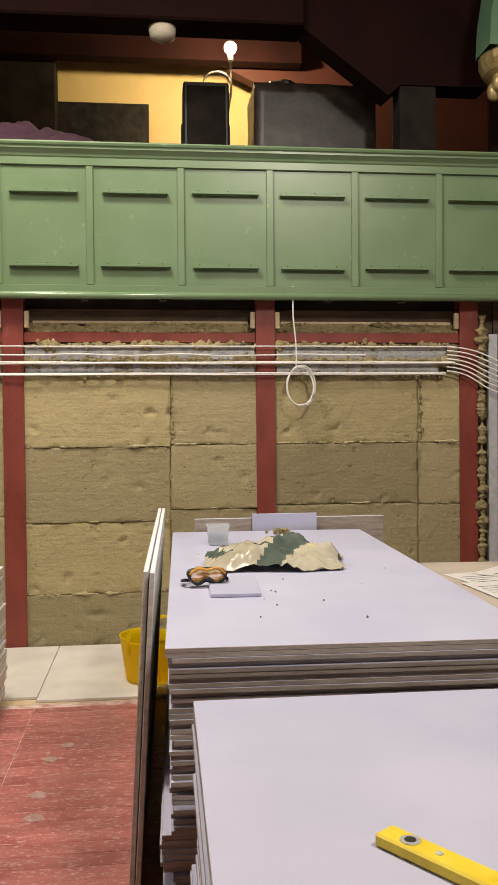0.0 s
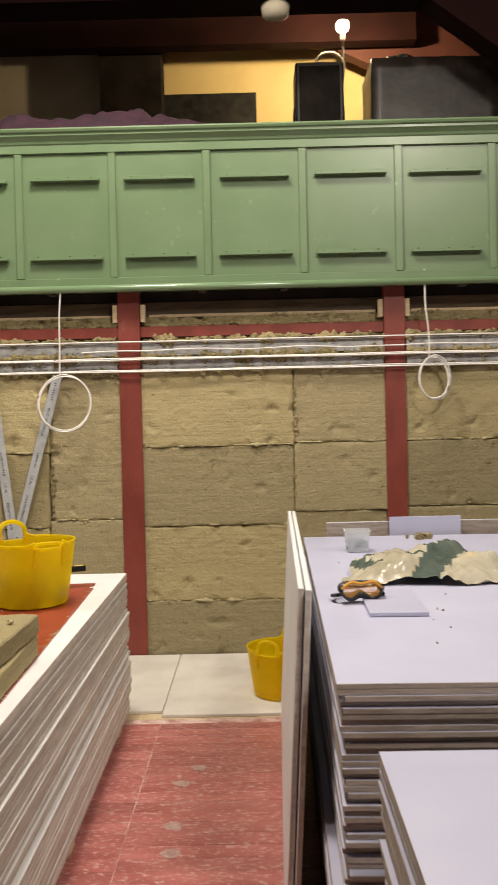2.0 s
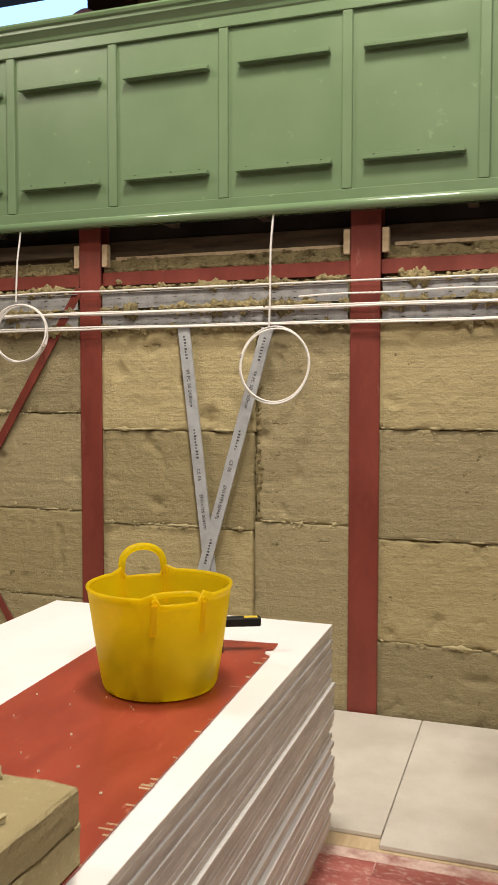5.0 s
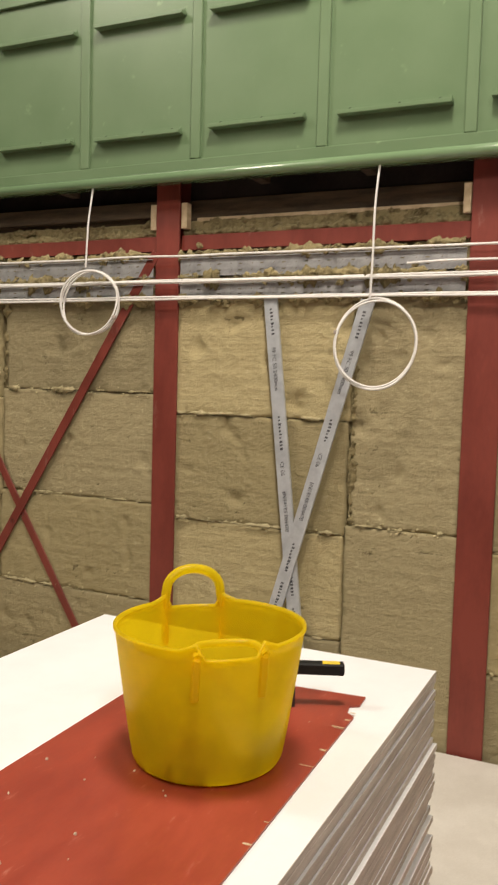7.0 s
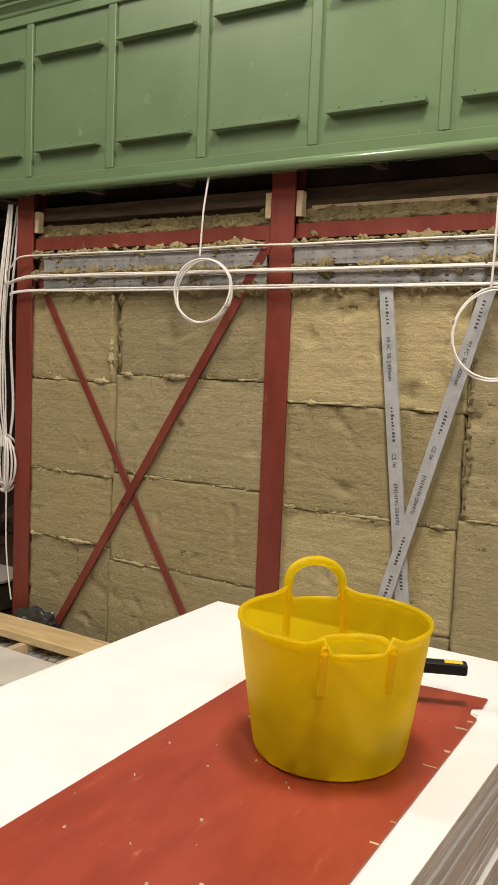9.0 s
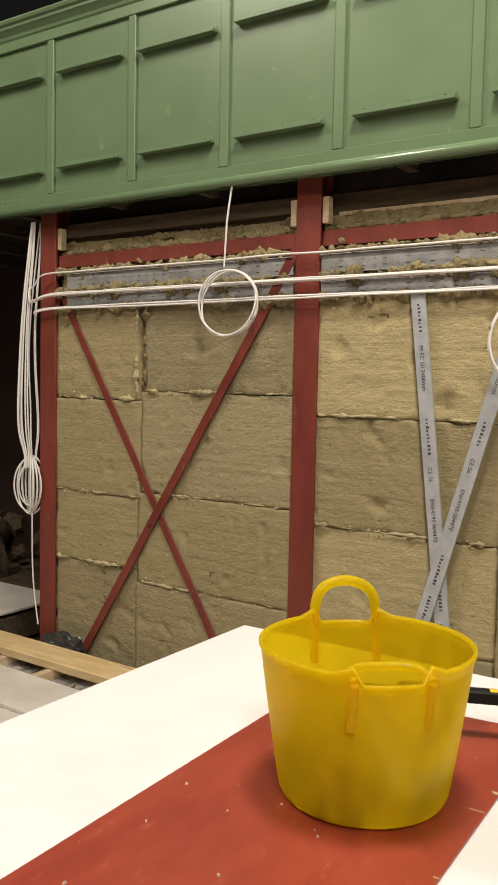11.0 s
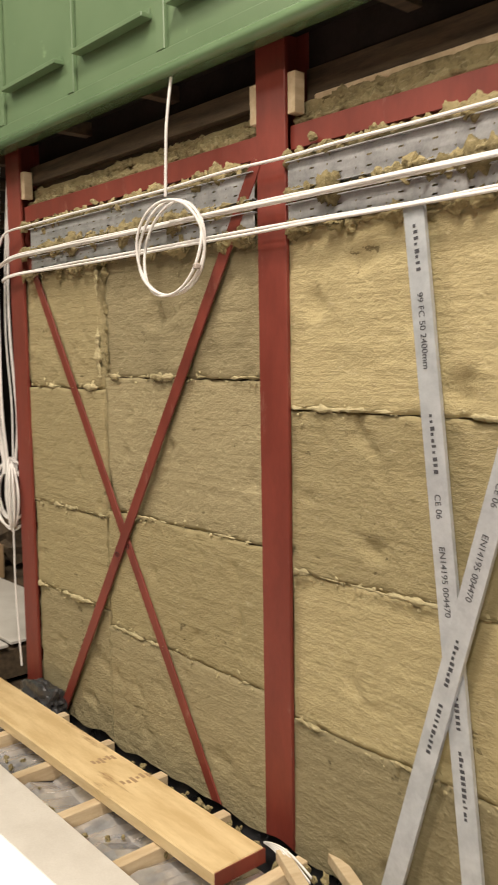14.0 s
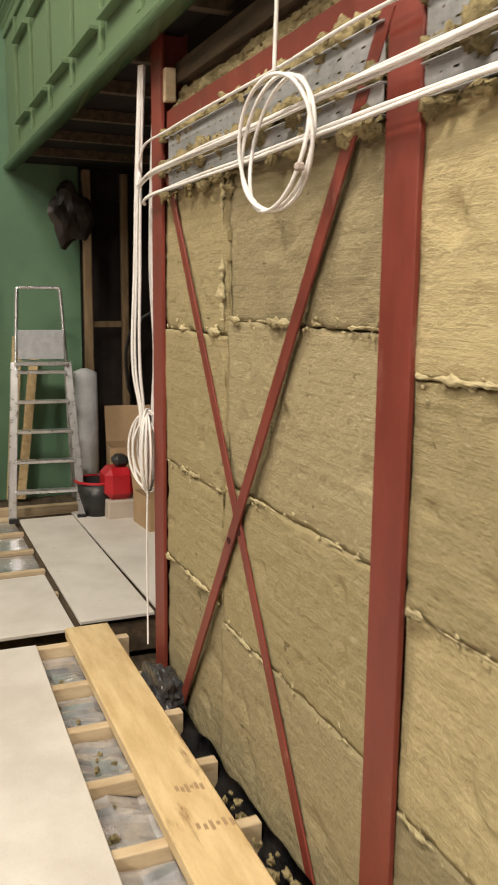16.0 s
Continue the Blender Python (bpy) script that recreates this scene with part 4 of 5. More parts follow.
for x, y, r in ((-0.218, 5.072, 0.040), (-0.288, 4.892, 0.042), (-0.290, 4.465, 0.042), (-0.278, 4.237, 0.044)):
    bm = bmesh.new()
    lathe(bm, [(0.0, 0.0012), (r * 0.8, 0.0012), (r, 0.0)], 18)
    for v in bm.verts:
        v.co.x *= 1 + 0.25 * noise.noise(v.co * 40)
        v.co.y *= 0.8 + 0.25 * noise.noise(v.co * 40 + Vector((3, 1, 0)))
    part("filler_patch", bm, FILLER, red, "round grey filler patch").location = (x, y, 0.0003)
structure("red_floor_far", boxed((-8.0, -3.2, -0.021), (6.0, 1.29, -0.002)), FLOOR_RED, "worn red painted floor", "floor")
structure("red_floor_west", boxed((-8.0, 1.295, -0.2), (-1.5, 4.40, -0.002)), FLOOR_RED, "worn red painted floor", "floor")
structure("red_floor_side", boxed((1.9, 1.3, -0.021), (6.0, 5.76, -0.002)), FLOOR_RED, "worn red painted floor", "floor")

# pale boards laid over the joists by the wall
deck = thing("wall_deck", "pale gypsum floor boards laid beside the wall", "floor", kind="structure")
for x0, x1, y0, y1, tw in ((-0.484, 0.72, 5.785, 7.075, -1.0), (-1.62, -0.488, 5.86, 7.075, -1.2), (0.73, 1.95, 5.79, 7.075, 0.4), (1.96, 3.1, 5.79, 7.075, 0)):
    bm = boxed((x0, y0, 0.001), (x1, y1, 0.021), 0.003)
    part("floor_board", bm, WHITE_BOARD, deck)
part("ply_strip", boxed((-1.2, 5.772, -0.02), (1.95, 5.95, 0.0), 0.002), TIMBER_PALE, deck)
part("deck_base", boxed((-1.62, 5.95, -0.24), (3.1, 7.19, 0.0)), DARK_TIMBER, deck)

# open joists with foil-faced insulation between them
joists = thing("open_joists", "open floor joists with foil-faced insulation between them", "floor joists", kind="structure")
for k, x in enumerate((-4.72, -4.27, -3.87, -3.47, -3.07, -2.67, -2.27, -1.87)):
    part("joist", boxed((x - 0.024, 5.9, -0.20), (x + 0.024, 7.06, -0.004), 0.003), TIMBER_PALE, joists, "sawn softwood joist")
    bm = boxed((x + 0.03, 5.9, -0.20), (x + 0.37, 6.96, -0.055))
    bmesh.ops.subdivide_edges(bm, edges=bm.edges[:], cuts=9, use_grid_fill=True)
    for v in bm.verts:
        if v.co.z > -0.06:
            v.co.z += wobble(v.co, 9, 0.03) + wobble(v.co, 28, 0.012)
    part("foil_sheet", bm, FOIL, joists, "crinkled silver foil face")
tufts("torn_wool", 26, lambda r: (r.uniform(-4.6, -2.2), r.choice((6.62, 6.70)) + r.gauss(0, 0.03), -0.04 + r.uniform(-0.02, 0.01)), 0.012, WOOL_TORN, joists, 91, 0.9)
tufts("torn_wool", 70, lambda r: (r.uniform(-3.3, -1.7), r.uniform(6.98, 7.06), -0.03 + r.uniform(-0.02, 0.02)), 0.012, WOOL_TORN, joists, 92, 0.9)
film = bmesh.new()
g = []
for i in range(60):
    x = -4.3 + 2.3 * i / 59
    g.append([film.verts.new((x, 6.985 + 0.02 * j, -0.15 + 0.02 * j * j * 0.25 + wobble((x * 1.0, j * 0.5, 3), 6, 0.03))) for j in range(6)])
for a, b in zip(g, g[1:]):
    for j in range(5):
        film.faces.new((a[j], b[j], b[j + 1], a[j + 1]))
bmesh.ops.solidify(film, geom=film.faces[:], thickness=0.002)
membrane = tagged(smooth(part("membrane", film, BLACK_FILM)), "black polythene membrane tucked along the wall base", "membrane")
crumple = bmesh.new()
bmesh.ops.create_icosphere(crumple, subdivisions=4, radius=0.10)
for v in crumple.verts:
    k = 1 + 0.55 * noise.noise(v.co * 14) + 0.25 * noise.noise(v.co * 34)
    v.co = Vector((v.co.x * 1.5 * k, v.co.y * 0.7 * k, v.co.z * 1.1 * k))
crumple = tagged(part("crumpled_film", crumple, BLACK_FILM), "crumpled black polythene bunched at the post foot", "membrane")
crumple.location = (-4.02, 7.03, 0.0)

pale = thing("joist_boards", "large pale boards laid loose over the joists", "floor boards", kind="structure")
for lo, hi, tw in (((-4.70, 6.20, 0.002), (-2.15, 6.57, 0.024), -1.4), ((-4.70, 5.75, -0.004), (-3.17, 6.26, 0.001), 0), ((-4.68, 4.42, 0.0), (-2.25, 5.73, 0.022), 0), ((-7.1, 6.86, 0.0), (-4.92, 7.26, 0.02), 0), ((-7.2, 7.28, 0.0), (-4.95, 7.9, 0.02), 0.5), ((-5.75, 6.35, 0.0), (-4.85, 6.82, 0.02), 0), ((-2.2, 4.45, -0.004), (-1.9, 6.1, 0.016), 0)):
    c = [(a + b) / 2 for a, b in zip(lo, hi)]
    m = Matrix.Translation((c[0], c[1], 0)) @ Matrix.Rotation(radians(tw), 4, "Z") @ Matrix.Translation((-c[0], -c[1], 0))
    part("loose_board", boxed(lo, hi, 0.003, m), WHITE_BOARD, pale)
structure("far_floor", boxed((-8.0, 4.41, -0.2), (-4.95, 6.3, -0.01)), WHITE_BOARD, "pale boarded floor beyond the joists", "floor")
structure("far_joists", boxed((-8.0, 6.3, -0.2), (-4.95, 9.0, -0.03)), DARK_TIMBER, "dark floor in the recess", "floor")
for x in (-7.3, -6.85, -6.4, -5.95, -5.5):
    part("joist", boxed((x, 6.2, -0.10), (x + 0.05, 6.85, -0.004), 0.003), TIMBER_PALE, joists)
    part("foil_sheet", boxed((x + 0.06, 6.32, -0.06), (x + 0.40, 6.84, -0.028), 0.004), FOIL, joists)
sole = tagged(part("sole_timber", boxed((-7.42, 5.6, -0.03), (-7.34, 8.2, 0.045), 0.004), TIMBER_PALE), "sawn timber laid across the far end of the boards", "timber")

scaffold = thing("plank", "long yellow softwood plank with dark stamps lying over joists", "plank", at=(-3.565, 6.853, 0.0), turn=-0.6)
part("board", boxed((-1.226, -0.108, -0.003), (1.226, 0.108, 0.050), 0.006), TIMBER, scaffold)
part("painted_end", boxed((1.226, -0.107, -0.002), (1.230, 0.107, 0.049)), RED_STEEL, scaffold, "red painted end grain")
for x, w in ((0.30, 0.10), (0.52, 0.13)):
    bm = bmesh.new()
    for i in range(6):
        box(bm, (x + (i % 2) * 0.012, -0.02 + i * w / 6, 0.050), (x + 0.03 + (i % 3) * 0.01, -0.02 + i * w / 6 + 0.012, 0.0508))
    part("stamp", bm, CARD, scaffold, "faint dark stamped mark")
offcuts = thing("timber_frame_offcut", "small sawn timber frame lying at the wall foot", "timber offcut", at=(-1.86, 6.80, 0.0), turn=-24)
for lo, hi in (((-0.5, -0.02, -0.01), (0.3, 0.02, 0.03)), ((-0.5, 0.14, -0.01), (0.25, 0.18, 0.03)), ((-0.10, 0.02, -0.008), (-0.06, 0.14, 0.028)), ((0.26, -0.02, 0.0), (0.34, 0.18, 0.028))):
    part("batten", boxed(lo, hi, 0.002), TIMBER_PALE, offcuts)
for k in range(5):
    tagged(tube("cable_end", [(-2.42, 7.02, 0.0), (-2.30, 6.99, 0.03 + 0.008 * k), (-2.20 - 0.02 * k, 6.94 + 0.02 * k, 0.02), (-2.10 - 0.015 * k, 6.90 + 0.022 * k, 0.008)], 0.0045, CABLE, sides=2), "cut white cable end poking out at the wall foot", "cable", "cut cable ends")


# ---- stacks of plasterboard ----
def board_mesh(name, w, l, t, top, side, end):
    bm = boxed((-w / 2, -l / 2, 0.0006), (w / 2, l / 2, t - 0.0006), 0.0011)
    for f in bm.faces:
        n = f.normal
        f.material_index = 0 if abs(n.z) > 0.8 else (1 if abs(n.x) > abs(n.y) else 2)
    me = bpy.data.meshes.new(name)
    bm.to_mesh(me)
    bm.free()
    for m in (top, side, end):
        me.materials.append(m)
    return me


def board_stack(label, at, turn, w, l, height, t, mats, jitter, seed, group):
    """Sheets laid one on another on timber bearers, each a little out of line."""
    st = thing("plasterboard_stack", label, "plasterboard stack", group, at=at, turn=turn)
    me = board_mesh("sheet", w, l, t, *mats)
    rnd = random.Random(seed)
    n = int((height - 0.07) / t)
    z = height - n * t
    for y in (-l * 0.42, 0, l * 0.42):
        part("bearer", boxed((-w / 2 + 0.02, y - 0.05, 0), (w / 2 - 0.02, y + 0.05, z), 0.004), TIMBER_PALE, st)
    drift = 0.0
    for k in range(n):
        ob = new("sheet", me)
        ob.parent = st
        if rnd.random() < 0.12:
            drift = rnd.uniform(-1, 1) * jitter
        top = k > n - 3
        ob.matrix_local = pose(0 if top else drift + rnd.gauss(0, jitter * 0.22), 0 if top else rnd.gauss(0, jitter * 0.5), z + k * t, 0, 0, 0 if top else rnd.gauss(0, 0.06))
    return st


LIL = (LILAC, EDGE_GREY, EDGE_GREY)
IVO = (WHITE_PAPER, EDGE_IVORY, EDGE_IVORY)
# the lilac stack by the wall, its axis turned a little
c = Vector((0.287, 3.085, 0)) + Matrix.Rotation(radians(-1.5), 3, "Z") @ Vector((0.60, 1.41, 0))
board_stack("tall stack of lilac-faced plasterboard sheets with grey edges", (c.x, c.y, 0), -1.5, 1.20, 2.82, 1.016, 0.0155, LIL, 0.018, 5, "plasterboard stacks")
c = Vector((0.363, 2.875, 0)) + Matrix.Rotation(radians(-0.5), 3, "Z") @ Vector((0.60, -1.5, 0))
board_stack("lilac-faced plasterboard stack with a spirit level on top", (c.x, c.y, 0), -0.5, 1.20, 3.0, 0.922, 0.0155, LIL, 0.014, 9, "plasterboard stacks")
board_stack("stack of ivory plasterboard sheets carrying a red board", (-1.2425, 4.262, 0), 0.4, 1.18, 3.0, 0.850, 0.0185, IVO, 0.016, 6, "plasterboard stacks")
board_stack("lower stack of ivory plasterboard sheets", (-1.33, 1.62, 0), 0.4, 1.2, 1.9, 0.66, 0.0185, IVO, 0.010, 16, "plasterboard stacks")

lean = thing("leaning_boards", "two white plasterboards leaning on edge against the lilac stack", "plasterboard", at=(0.150, 3.56, 0.0), turn=-1.4)
for k, (dx, dy) in enumerate(((0.0, 0.0), (0.024, -0.03))):
    tilt = math.atan2(0.066, 1.17)
    m = Matrix.Translation((dx, dy, 0.002)) @ Matrix.Rotation(tilt, 4, "Y")
    bm = boxed((0, 0, 0.003), (0.018, 2.36, 1.172), 0.002, m)
    for f in bm.faces:
        f.material_index = 0 if abs(f.normal.x) > 0.7 else (1 if f.normal.z > 0.6 else 2)
    part("sheet", bm, (WHITE_PAPER, WHITE_PAPER, EDGE_IVORY), lean)

# sheets standing behind the lilac stack
behind = thing("standing_boards", "grey-brown and lilac boards standing on edge behind the stack", "plasterboard", at=(1.122, 5.93, 0.02))
part("wide_sheet", boxed((-0.62, 0.03, 0), (0.62, 0.045, 1.068), 0.002), EDGE_GREY, behind)
part("top_edge", boxed((-0.62, 0.029, 1.068), (0.62, 0.046, 1.072)), WHITE_PAPER, behind)
part("small_sheet", boxed((-0.250, 0.0, 0), (0.170, 0.015, 1.100), 0.002), LILAC, behind)

side_stack = board_stack("low stack of boards with papers on it beside the lilac stack", (2.385, 4.47, 0), -3, 1.2, 2.0, 0.85, 0.016, (CARD_GREY, EDGE_GREY, EDGE_GREY), 0.012, 30, "plasterboard stacks")
papers = thing("paper_sheets", "loose white printed sheets spread on a board stack", "paper", at=(2.03, 4.90, 0.852))
for k, (x, y, a) in enumerate(((0, 0, 12), (0.16, -0.15, -20), (-0.02, -0.30, 5), (0.22, 0.10, 40))):
    bm = boxed((-0.15, -0.21, 0), (0.15, 0.21, 0.0012), 0, pose(x, y, 0.0015 * k, 0, 0, a))
    part("sheet", bm, CABLE, papers)
    bm = bmesh.new()
    for i in range(6):
        box(bm, (-0.11, -0.16 + 0.05 * i, 0.0013), (0.02 + 0.08 * ((i * 7) % 3) / 2, -0.15 + 0.05 * i, 0.0016), 0, pose(x, y, 0.0015 * k, 0, 0, a))
    part("print", bm, INK, papers)

# red board on the ivory stack
redb = thing("red_board", "scuffed red painted hardboard lying on an ivory stack", "board", at=(-1.0195, 4.31, 0.8505), turn=2.2)
bm = bmesh.new()
outline = [(-0.303, -1.1), (0.285, -1.1), (0.292, 0.98), (0.270, 1.0), (0.262, 1.045), (0.285, 1.06), (0.283, 1.125), (-0.303, 1.09)]
a = [bm.verts.new((x, y, 0)) for x, y in outline]
b = [bm.verts.new((x, y, 0.005)) for x, y in outline]
bm.faces.new(a[::-1])
bm.faces.new(b)
for i in range(len(a)):
    bm.faces.new((a[i], a[(i + 1) % len(a)], b[(i + 1) % len(a)], b[i]))
part("sheet", bm, RED_SHEET, redb)
rnd = random.Random(8)
bm = bmesh.new()
for i in range(34):
    y = rnd.uniform(-1.0, 1.0)
    w = rnd.uniform(0.008, 0.035)
    box(bm, (0.29 - w, y, 0.0050), (0.2905, y + rnd.uniform(0.002, 0.007), 0.0054), 0, pose(0, 0, 0, 0, 0, 0))
tagged(part("chipped_edge", bm, TIMBER_PALE, redb, "pale chips along the sawn edge"), kind="stuff")


# ---- flexible tubs ----
def flexi_tub(at, turn, folded, filled, scale, label):
    t = thing("flexible_tub", label, "tub", "yellow tubs", at=at, turn=turn)
    t.scale = (scale, scale, scale)
    H, RB, RT = 0.302, 0.168, 0.208
    bm = bmesh.new()
    n = 72

    def dip(a):
        """The rim dips between the lugs of each handle."""
        d = min(abs(((a - math.pi / 2 + math.pi) % (2 * math.pi)) - math.pi), abs(((a + math.pi / 2 + math.pi) % (2 * math.pi)) - math.pi))
        if d < 0.30:
            return -0.016
        return 0.018 * max(0, 1 - (d - 0.30) / 0.20) if d < 0.50 else 0.0

    prof = [(0.02, 0.003), (RB - 0.02, 0.003), (RB - 0.006, 0.008), (RB, 0.02)]
    for k in range(1, 13):
        f = k / 12
        prof.append((RB + (RT - RB) * f ** 0.9, 0.02 + (H - 0.02) * f))
    rim = len(prof) - 1
    prof += [(RT + 0.003, H - 0.003), (RT + 0.003, H + 0.003), (RT - 0.004, H + 0.004), (RT - 0.005, H - 0.004)]
    for k in range(11, -1, -1):
        f = k / 12
        prof.append((RB - 0.004 + (RT - RB) * f ** 0.9, 0.022 + (H - 0.02) * f))
    prof += [(RB - 0.02, 0.010), (0.02, 0.010)]
    rings = []
    for r, z in prof:
        ring = []
        for i in range(n):
            a = 2 * math.pi * i / n
            up = dip(a) * max(0, (z - 0.75 * H) / (0.25 * H))
            ring.append(bm.verts.new((r * math.cos(a) * (1 + 0.012 * math.cos(2 * a) * z / H), r * math.sin(a), z + up)))
        rings.append(ring)
    for k, (p, q) in enumerate(zip(rings, rings[1:])):
        for i in range(n):
            bm.faces.new((p[i], p[(i + 1) % n], q[(i + 1) % n], q[i])).material_index = 1 if k > rim + 3 else 0
    bm.faces.new(rings[0][::-1])
    bm.faces.new(rings[-1]).material_index = 1
    bmesh.ops.recalc_face_normals(bm, faces=bm.faces[:])
    bucket = smooth(part("bucket", bm, (YELLOW, YELLOW_INNER), t))
    for s, lay in ((1, 0), (-1, folded)):
        pts = []
        for i in range(13):
            u = math.pi * i / 12
            x, z = 0.070 * math.cos(u), (0.080 if lay < 40 else 0.085) * math.sin(u) ** (0.6 if lay < 40 else 0.45) if 0 < i < 12 else -0.012
            out = 0.004 - z * math.sin(radians(lay)) + 0.05 * z
            pts.append((x, s * (RT + out - 0.5 * x * x / RT), H - 0.006 + z * math.cos(radians(lay))))
        tube("handle", pts, 0.0115 if lay < 40 else 0.008, YELLOW, t, sides=4)
        for x in (-0.070, 0.070):
            lug = bmesh.new()
            lean_in = Matrix.Translation((x, s * (RT - 0.010), H - 0.03)) @ Matrix.Rotation(s * radians(-10), 4, "X")
            box(lug, (-0.009, -0.005, -0.075), (0.009, 0.004, 0.020), 0.0035, lean_in)
            part("lug", lug, YELLOW, bucket)
    if filled:
        rubble = tufts("wool_scraps", 420, lambda r: (lambda a, q: (q * math.cos(a), q * math.sin(a), 0.03 + r.uniform(0, 0.100 + 0.030 * math.cos(a - 3.6))))(r.uniform(0, 6.28), 0.150 * r.random() ** 0.30), 0.019, WOOL_TORN, None, 61, 1.0)
        for v in rubble.data.vertices:
            r, z = math.hypot(v.co.x, v.co.y), max(v.co.z, 0.012)
            most = RB - 0.008 + (RT - RB) * max(0, (z - 0.02) / H) ** 0.9
            f = min(1, most / max(r, 0.001))
            v.co = Vector((v.co.x * f, v.co.y * f, z))
        rubble.matrix_world = pose(*at, 0, 0, turn)
        tagged(rubble, "torn wool scraps heaped inside the yellow tub", "wool scraps", kind="stuff")
    return t


flexi_tub((-0.986, 4.930, 0.8560), 40, 88, True, 1.0, "yellow flexible tub with looped handles holding wool scraps")
flexi_tub((0.215, 6.13, 0.022), -25, 20, False, 0.98, "yellow flexible tub standing on pale floor boards")

knife = thing("insulation_saw", "black handled saw with yellow marks resting across its black holster", "hand saw", at=(-0.905, 5.325, 0.8505), turn=24)
part("handle", boxed((-0.17, -0.017, 0.086), (0.097, 0.017, 0.116), 0.004), BLACK_DEEP, knife)
part("mark", boxed((0.040, -0.013, 0.1162), (0.085, 0.010, 0.1168)), LEVEL_YELLOW, knife, "yellow mark")
part("tip_mark", boxed((-0.085, -0.014, 0.1162), (-0.060, 0.006, 0.1168)), LEVEL_YELLOW, knife, "yellow mark")
part("blade", boxed((-0.30, -0.010, 0.094), (-0.17, 0.010, 0.106), 0.002), BLACK, knife)
holster = bmesh.new()
for lo, hi in (((-0.16, -0.03, 0.0), (-0.03, 0.09, 0.006)), ((-0.16, -0.03, 0.006), (-0.03, -0.024, 0.085)), ((-0.16, 0.084, 0.006), (-0.03, 0.09, 0.092)),
               ((-0.16, -0.024, 0.006), (-0.154, 0.084, 0.085)), ((-0.036, -0.024, 0.006), (-0.03, 0.084, 0.085))):
    box(holster, lo, hi, 0.0015)
part("holster", holster, BLACK, knife, "open black plastic holster")

# cut wool slabs on the near end of the ivory stack
pile = thing("wool_offcuts", "cut blocks of tan mineral wool piled on the ivory stack", "insulation offcuts", at=(-1.0, 3.71, 0.8560))
for k, (x0, x1, y0, y1, z0, z1, tw) in enumerate(((-0.35, 0.29, -0.35, 0.29, 0.0, 0.083, 2), (-0.30, 0.285, -0.33, 0.285, 0.086, 0.158, -1), (-0.30, 0.14, -0.25, 0.16, 0.16, 0.20, 9), (-0.32, 0.05, -0.2, 0.10, 0.203, 0.25, -14))):
    bm = boxed((x0, y0, z0), (x1, y1, z1), 0.006)
    bmesh.ops.subdivide_edges(bm, edges=bm.edges[:], cuts=9, use_grid_fill=True)
    for v in bm.verts:
        p = v.co + Vector((k * 3, 0, 0))
        v.co += Vector((wobble(p, 16, 0.006), wobble(p + Vector((5, 0, 0)), 16, 0.006), wobble(p + Vector((0, 5, 0)), 14, 0.004)))
        v.co = Matrix.Rotation(radians(tw), 3, "Z") @ v.co
    block = smooth(part("block", bm, WOOL if k < 2 else WOOL_FLUFF, pile))
    block.data.set_sharp_from_angle(angle=radians(42))

tufts("torn_wool", 60, lambda r: (r.uniform(-0.30, 0.26), r.uniform(-0.3, 0.26), 0.162 + r.uniform(0, 0.012)), 0.014, WOOL_FLUFF, pile, 77, 1.0)
# ---- small things on the lilac stacks ----
level = thing("spirit_level", "yellow box spirit level lying on lilac plasterboard", "spirit level", at=(0.677, 2.027, 0.9225), turn=35)
body = part("body", boxed((-0.026, -0.62, 0), (0.026, 0, 0.024), 0.004), LEVEL_YELLOW, level)
for nm, y, r, m in (("vial", -0.062, 0.019, STEEL_DULL), ("rivet", -0.125, 0.007, STEEL)):
    bm = bmesh.new()
    lathe(bm, [(0.0, 0.0258), (r * 0.7, 0.0258), (r, 0.0252), (r, 0.024)], 20)
    part(nm, bm, m, body, "round grey bubble vial" if nm == "vial" else "").location = (0, y, 0)
bm = bmesh.new()
lathe(bm, [(0.0, 0.0262), (0.011, 0.0262), (0.011, 0.0258)], 16)
part("bubble_window", bm, BLACK, body, "dark bubble window").location = (0, -0.062, 0)

pot = thing("screw_tub", "clear plastic tub of dark screws on the lilac stack", "plastic tub", at=(0.605, 5.31, 1.0165))
bm = bmesh.new()
lathe(bm, [(0.0, 0.002), (0.055, 0.002), (0.066, 0.105), (0.072, 0.107), (0.072, 0.113), (0.064, 0.113), (0.053, 0.005), (0.0, 0.005)], 4)
for v in bm.verts:
    v.co = Matrix.Rotation(radians(45), 3, "Z") @ (Vector((v.co.x * 1.3, v.co.y * 1.3, v.co.z)))
part("tub", bm, TUB_CLEAR, pot)
tufts("screws", 50, lambda r: (r.uniform(-0.045, 0.045), r.uniform(-0.045, 0.045), r.uniform(0.012, 0.06)), 0.010, surface("blued_screws", (0.05, 0.07, 0.09), (0.16, 0.19, 0.22), 0.35, metal=0.7, scale=40), pot, 7, 1.0)

offcut = thing("board_offcut", "square lilac plasterboard offcut lying on the stack", "board offcut", at=(0.578, 4.015, 1.0168), turn=-2)
part("square", boxed((-0.10, -0.20, 0), (0.10, 0.20, 0.015), 0.002), LILAC, offcut)

goggles = thing("goggles", "black and amber safety goggles resting on the lilac stack", "goggles", at=(0.470, 4.06, 1.017), turn=6)
bm = bmesh.new()
n = 26
outer, inner = [], []
